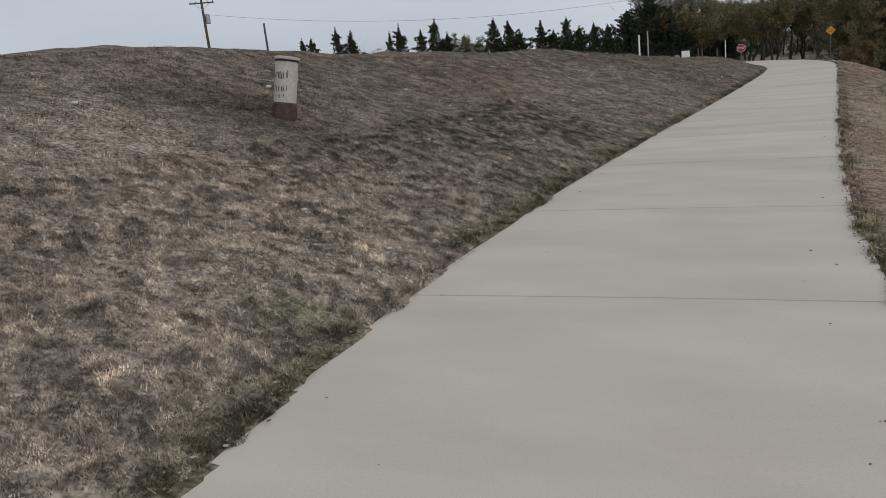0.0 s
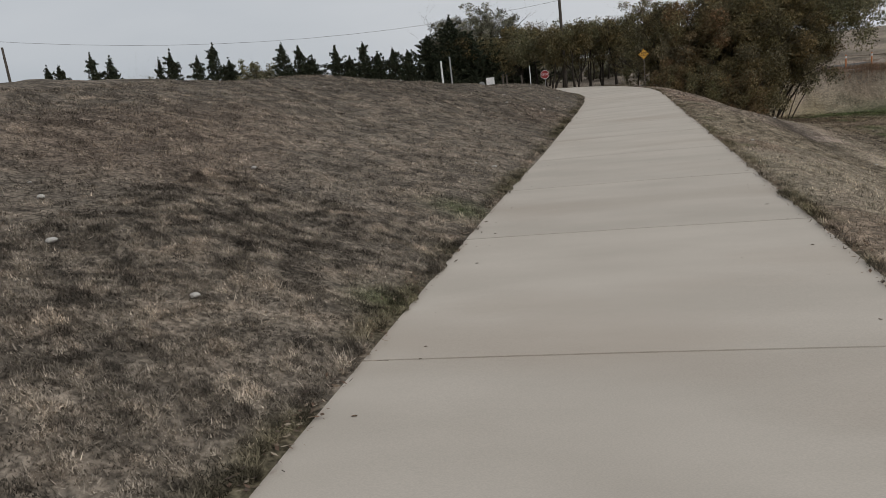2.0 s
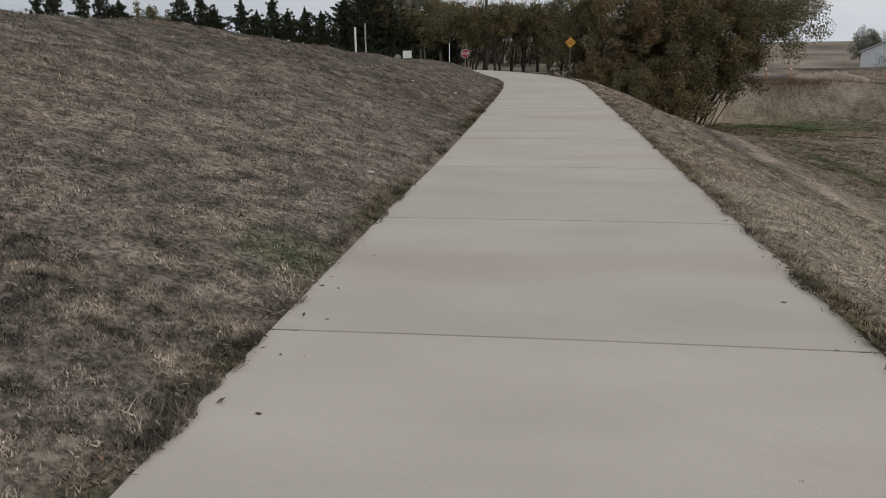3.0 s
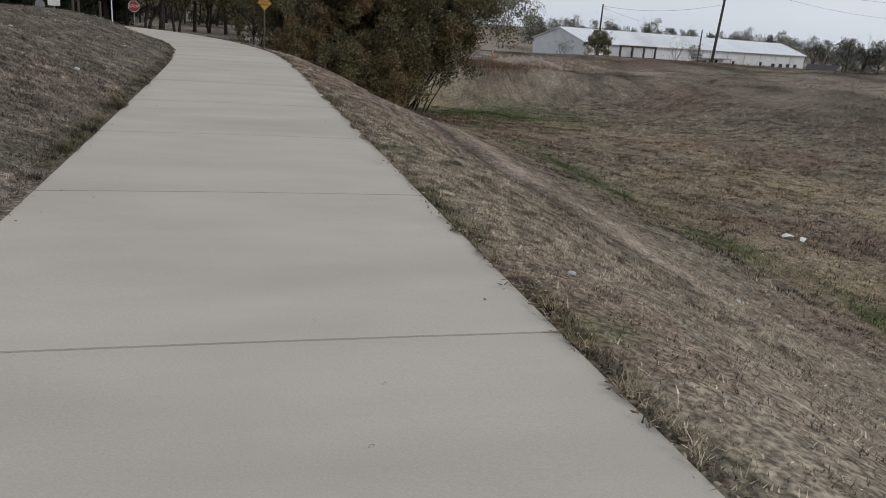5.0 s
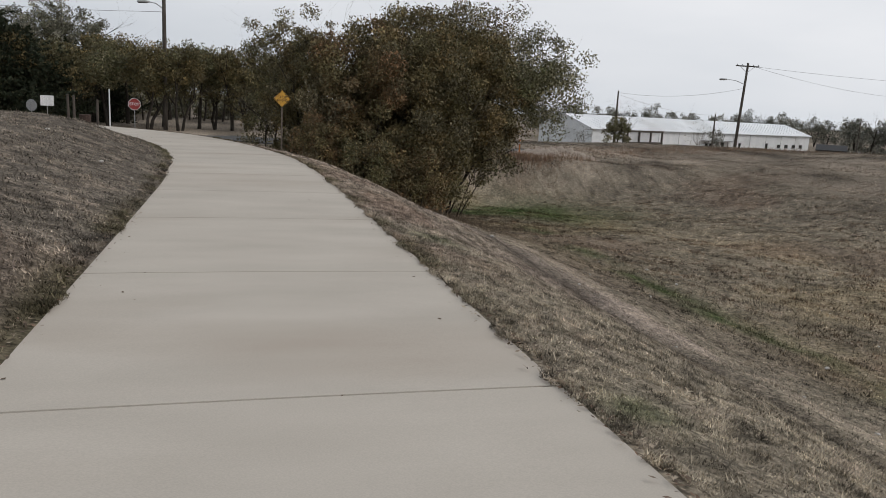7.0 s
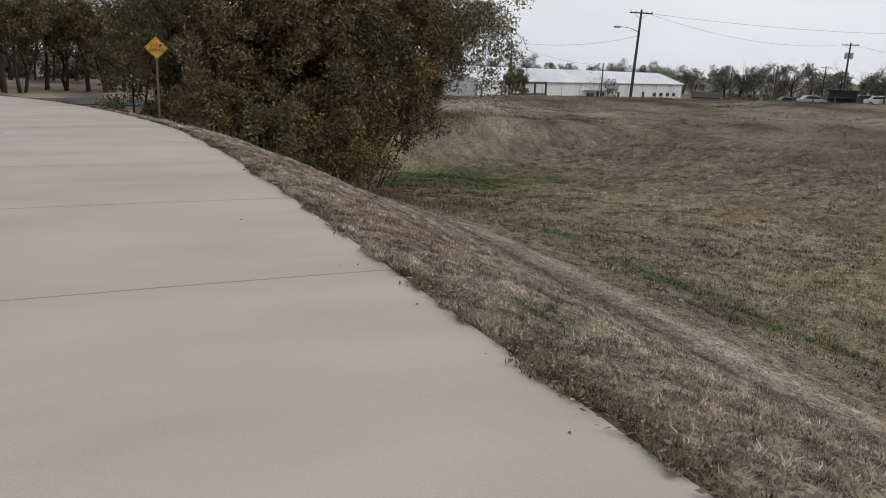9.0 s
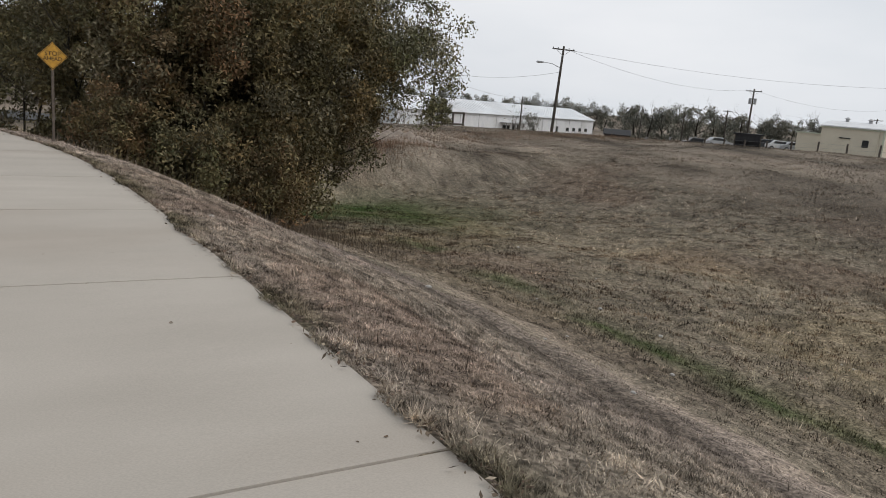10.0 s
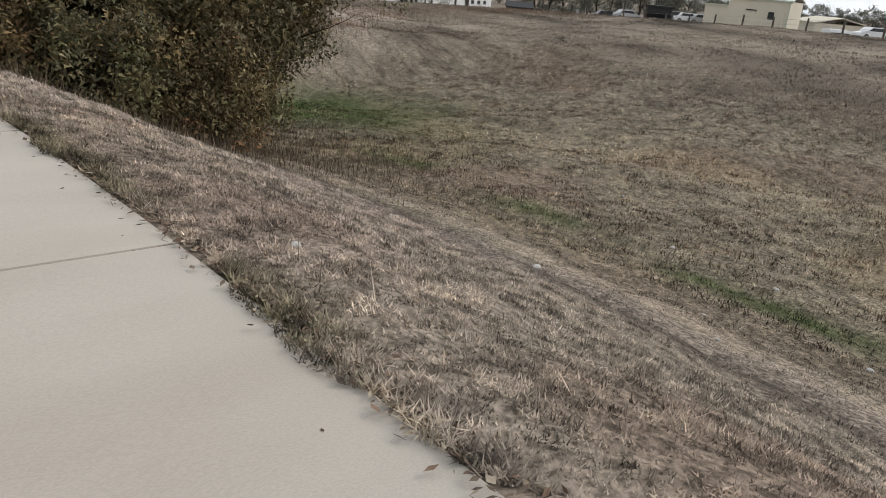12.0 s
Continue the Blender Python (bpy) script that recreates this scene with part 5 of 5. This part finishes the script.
def pebble(name, x, y, r, mat, label, category, u=None):
    s = Shape()
    bm = bmesh.new()
    bmesh.ops.create_icosphere(bm, subdivisions=2, radius=r)
    q = random.Random(int(1000 * x + y))
    for v in bm.verts:
        v.co = Vector((v.co.x * 1.3, v.co.y, v.co.z * 0.6)) * q.uniform(0.82, 1.12)
    bm.verts.index_update()
    s.add([v.co for v in bm.verts], [[v.index for v in f.verts] for f in bm.faces])
    bm.free()
    ob = part(name, s, mat, smooth=True)
    ob.matrix_world = pose(x, y, land(x, y) + r * 0.35, 0, 0, q.uniform(0, 360))
    return tagged(ob, label, category, "pebbles")


br_ = random.Random(21)
for k in range(70):
    y = br_.uniform(3, 40)
    right = br_.random() < 0.6
    x = br_.uniform(0.1, 12) if right else br_.uniform(-8, -3.4)
    pebble("pebble", x, y + (14 if right else 0), br_.uniform(0.015, 0.045), STONE, "small pale stone lying in dry grass", "stone")


def dry_leaf(size, seed):
    """A curled fallen leaf with a mid rib and lobed edge."""
    q = random.Random(seed)
    s = Shape()
    n = 9
    for i in range(n):
        t = i / (n - 1)
        w = math.sin(math.pi * t) ** 0.7 * 0.33 * q.uniform(0.75, 1.15)
        for side in (-1, -0.5, 0, 0.5, 1):
            s.v.append((size * (t - 0.5), size * w * side, size * (0.10 * abs(side) ** 1.5 + 0.14 * (t - 0.5) ** 2 + 0.02)))
    for i in range(n - 1):
        for j in range(4):
            s.f.append((i * 5 + j, i * 5 + j + 1, i * 5 + j + 6, i * 5 + j + 5))
    return mesh_of("fallen_leaf", s, DRYLEAF, True)


LEAVES = [dry_leaf(1.0, k) for k in range(4)]
for k in range(260):
    i = br_.randrange(60, len(MID) - 60)
    off = br_.uniform(-1.36, 1.36) if br_.random() < 0.55 else br_.choice((-1, 1)) * br_.uniform(1.2, 1.38)
    size = br_.uniform(0.008, 0.026) if br_.random() < 0.88 else br_.uniform(0.026, 0.034)
    ob = new("fallen_leaf", LEAVES[k % 4])
    ob.matrix_world = pose(MID[i, 0] + RIGHT[i, 0] * off, MID[i, 1] + RIGHT[i, 1] * off, 0.002, 0, 0, br_.uniform(0, 360)) @ Matrix.Diagonal((size, size, size, 1))
    tagged(ob, "small curled brown fallen leaf on concrete", "leaf", "fallen leaves")
for k in range(2):
    lx_, ly_ = ((10.2, 29.9), (10.5, 29.75), (5.9, 33.2))[k]
    lit = part("paper_scrap", Shape().add([(-0.16, -0.05, 0.02), (0.02, -0.06, 0.06), (0.17, -0.03, 0.03), (0.15, 0.05, 0.05), (0.0, 0.06, 0.09), (-0.15, 0.04, 0.03),
                                            (-0.16, -0.05, 0.014), (0.02, -0.06, 0.054), (0.17, -0.03, 0.024), (0.15, 0.05, 0.044), (0.0, 0.06, 0.084), (-0.15, 0.04, 0.024)],
                                           [(0, 1, 4, 5), (1, 2, 3, 4), (11, 10, 7, 6), (10, 9, 8, 7)]), SIGNWHITE)
    lit.matrix_world = pose(lx_, ly_, land(lx_, ly_) + 0.03, 0, 0, 40 * k)
    tagged(lit, "crumpled white paper scrap lying in the grass", "litter", "litter")

# ---- the concrete path, slab by slab ----
walkway = thing("pavement", pose(0, 0, 0), "pale beige concrete footpath curving through dry grass", "path", kind="structure")
JOINT_Y = [-14.0, -10.8, -7.6, -4.4, -1.3, 1.8, 4.85, 7.86, 10.9, 14.0, 16.65, 19.4, 22.2, 24.95, 27.55, 30.43, 33.2, 35.7, 38.0, 40.6, 43.2, 45.7, 48.1, 50.2, 52.0, 53.5, 54.7, 55.6]
cuts = [int(np.argmin(np.abs(MID[:, 1] - y))) for y in JOINT_Y]
for a, b in zip(cuts[:-1], cuts[1:]):
    ids = np.unique(np.linspace(a, b, max(3, (b - a) // 2)).astype(int))
    s = Shape()
    nrow = len(ids)
    prof = [(-HALF, -0.10), (-HALF, -0.012), (-HALF + 0.012, 0.0), (-0.75, 0.004), (0.0, 0.006), (0.75, 0.004), (HALF - 0.012, 0.0), (HALF, -0.012), (HALF, -0.10)]
    for r_, i in enumerate(ids):
        for rep in ((0, 1) if r_ in (0, nrow - 1) else (1,)):
            inset = 0.006 if rep == 0 else 0.010
            sh0 = inset if r_ == 0 else -inset if r_ == nrow - 1 else 0.0
            order = prof
            row = [(MID[i, 0] + RIGHT[i, 0] * o * half(MID[i, 1]) / HALF + TAN_[i, 0] * sh0, MID[i, 1] + RIGHT[i, 1] * o * half(MID[i, 1]) / HALF + TAN_[i, 1] * sh0, z - (0.015 if rep == 0 and z > -0.05 else 0)) for o, z in order]
            s.v.append(row)
    rows_ = s.v
    if nrow > 1:
        rows_[-2], rows_[-1] = rows_[-1], rows_[-2]
    m_ = len(prof)
    s.v = [p for row in rows_ for p in row]
    s.f = [(r_ * m_ + j, r_ * m_ + j + 1, (r_ + 1) * m_ + j + 1, (r_ + 1) * m_ + j) for r_ in range(len(rows_) - 1) for j in range(m_ - 1)]
    s.f += [tuple(range(m_)), tuple(reversed(range((len(rows_) - 1) * m_, len(rows_) * m_)))]
    part("slab", s, CONCRETE, walkway)
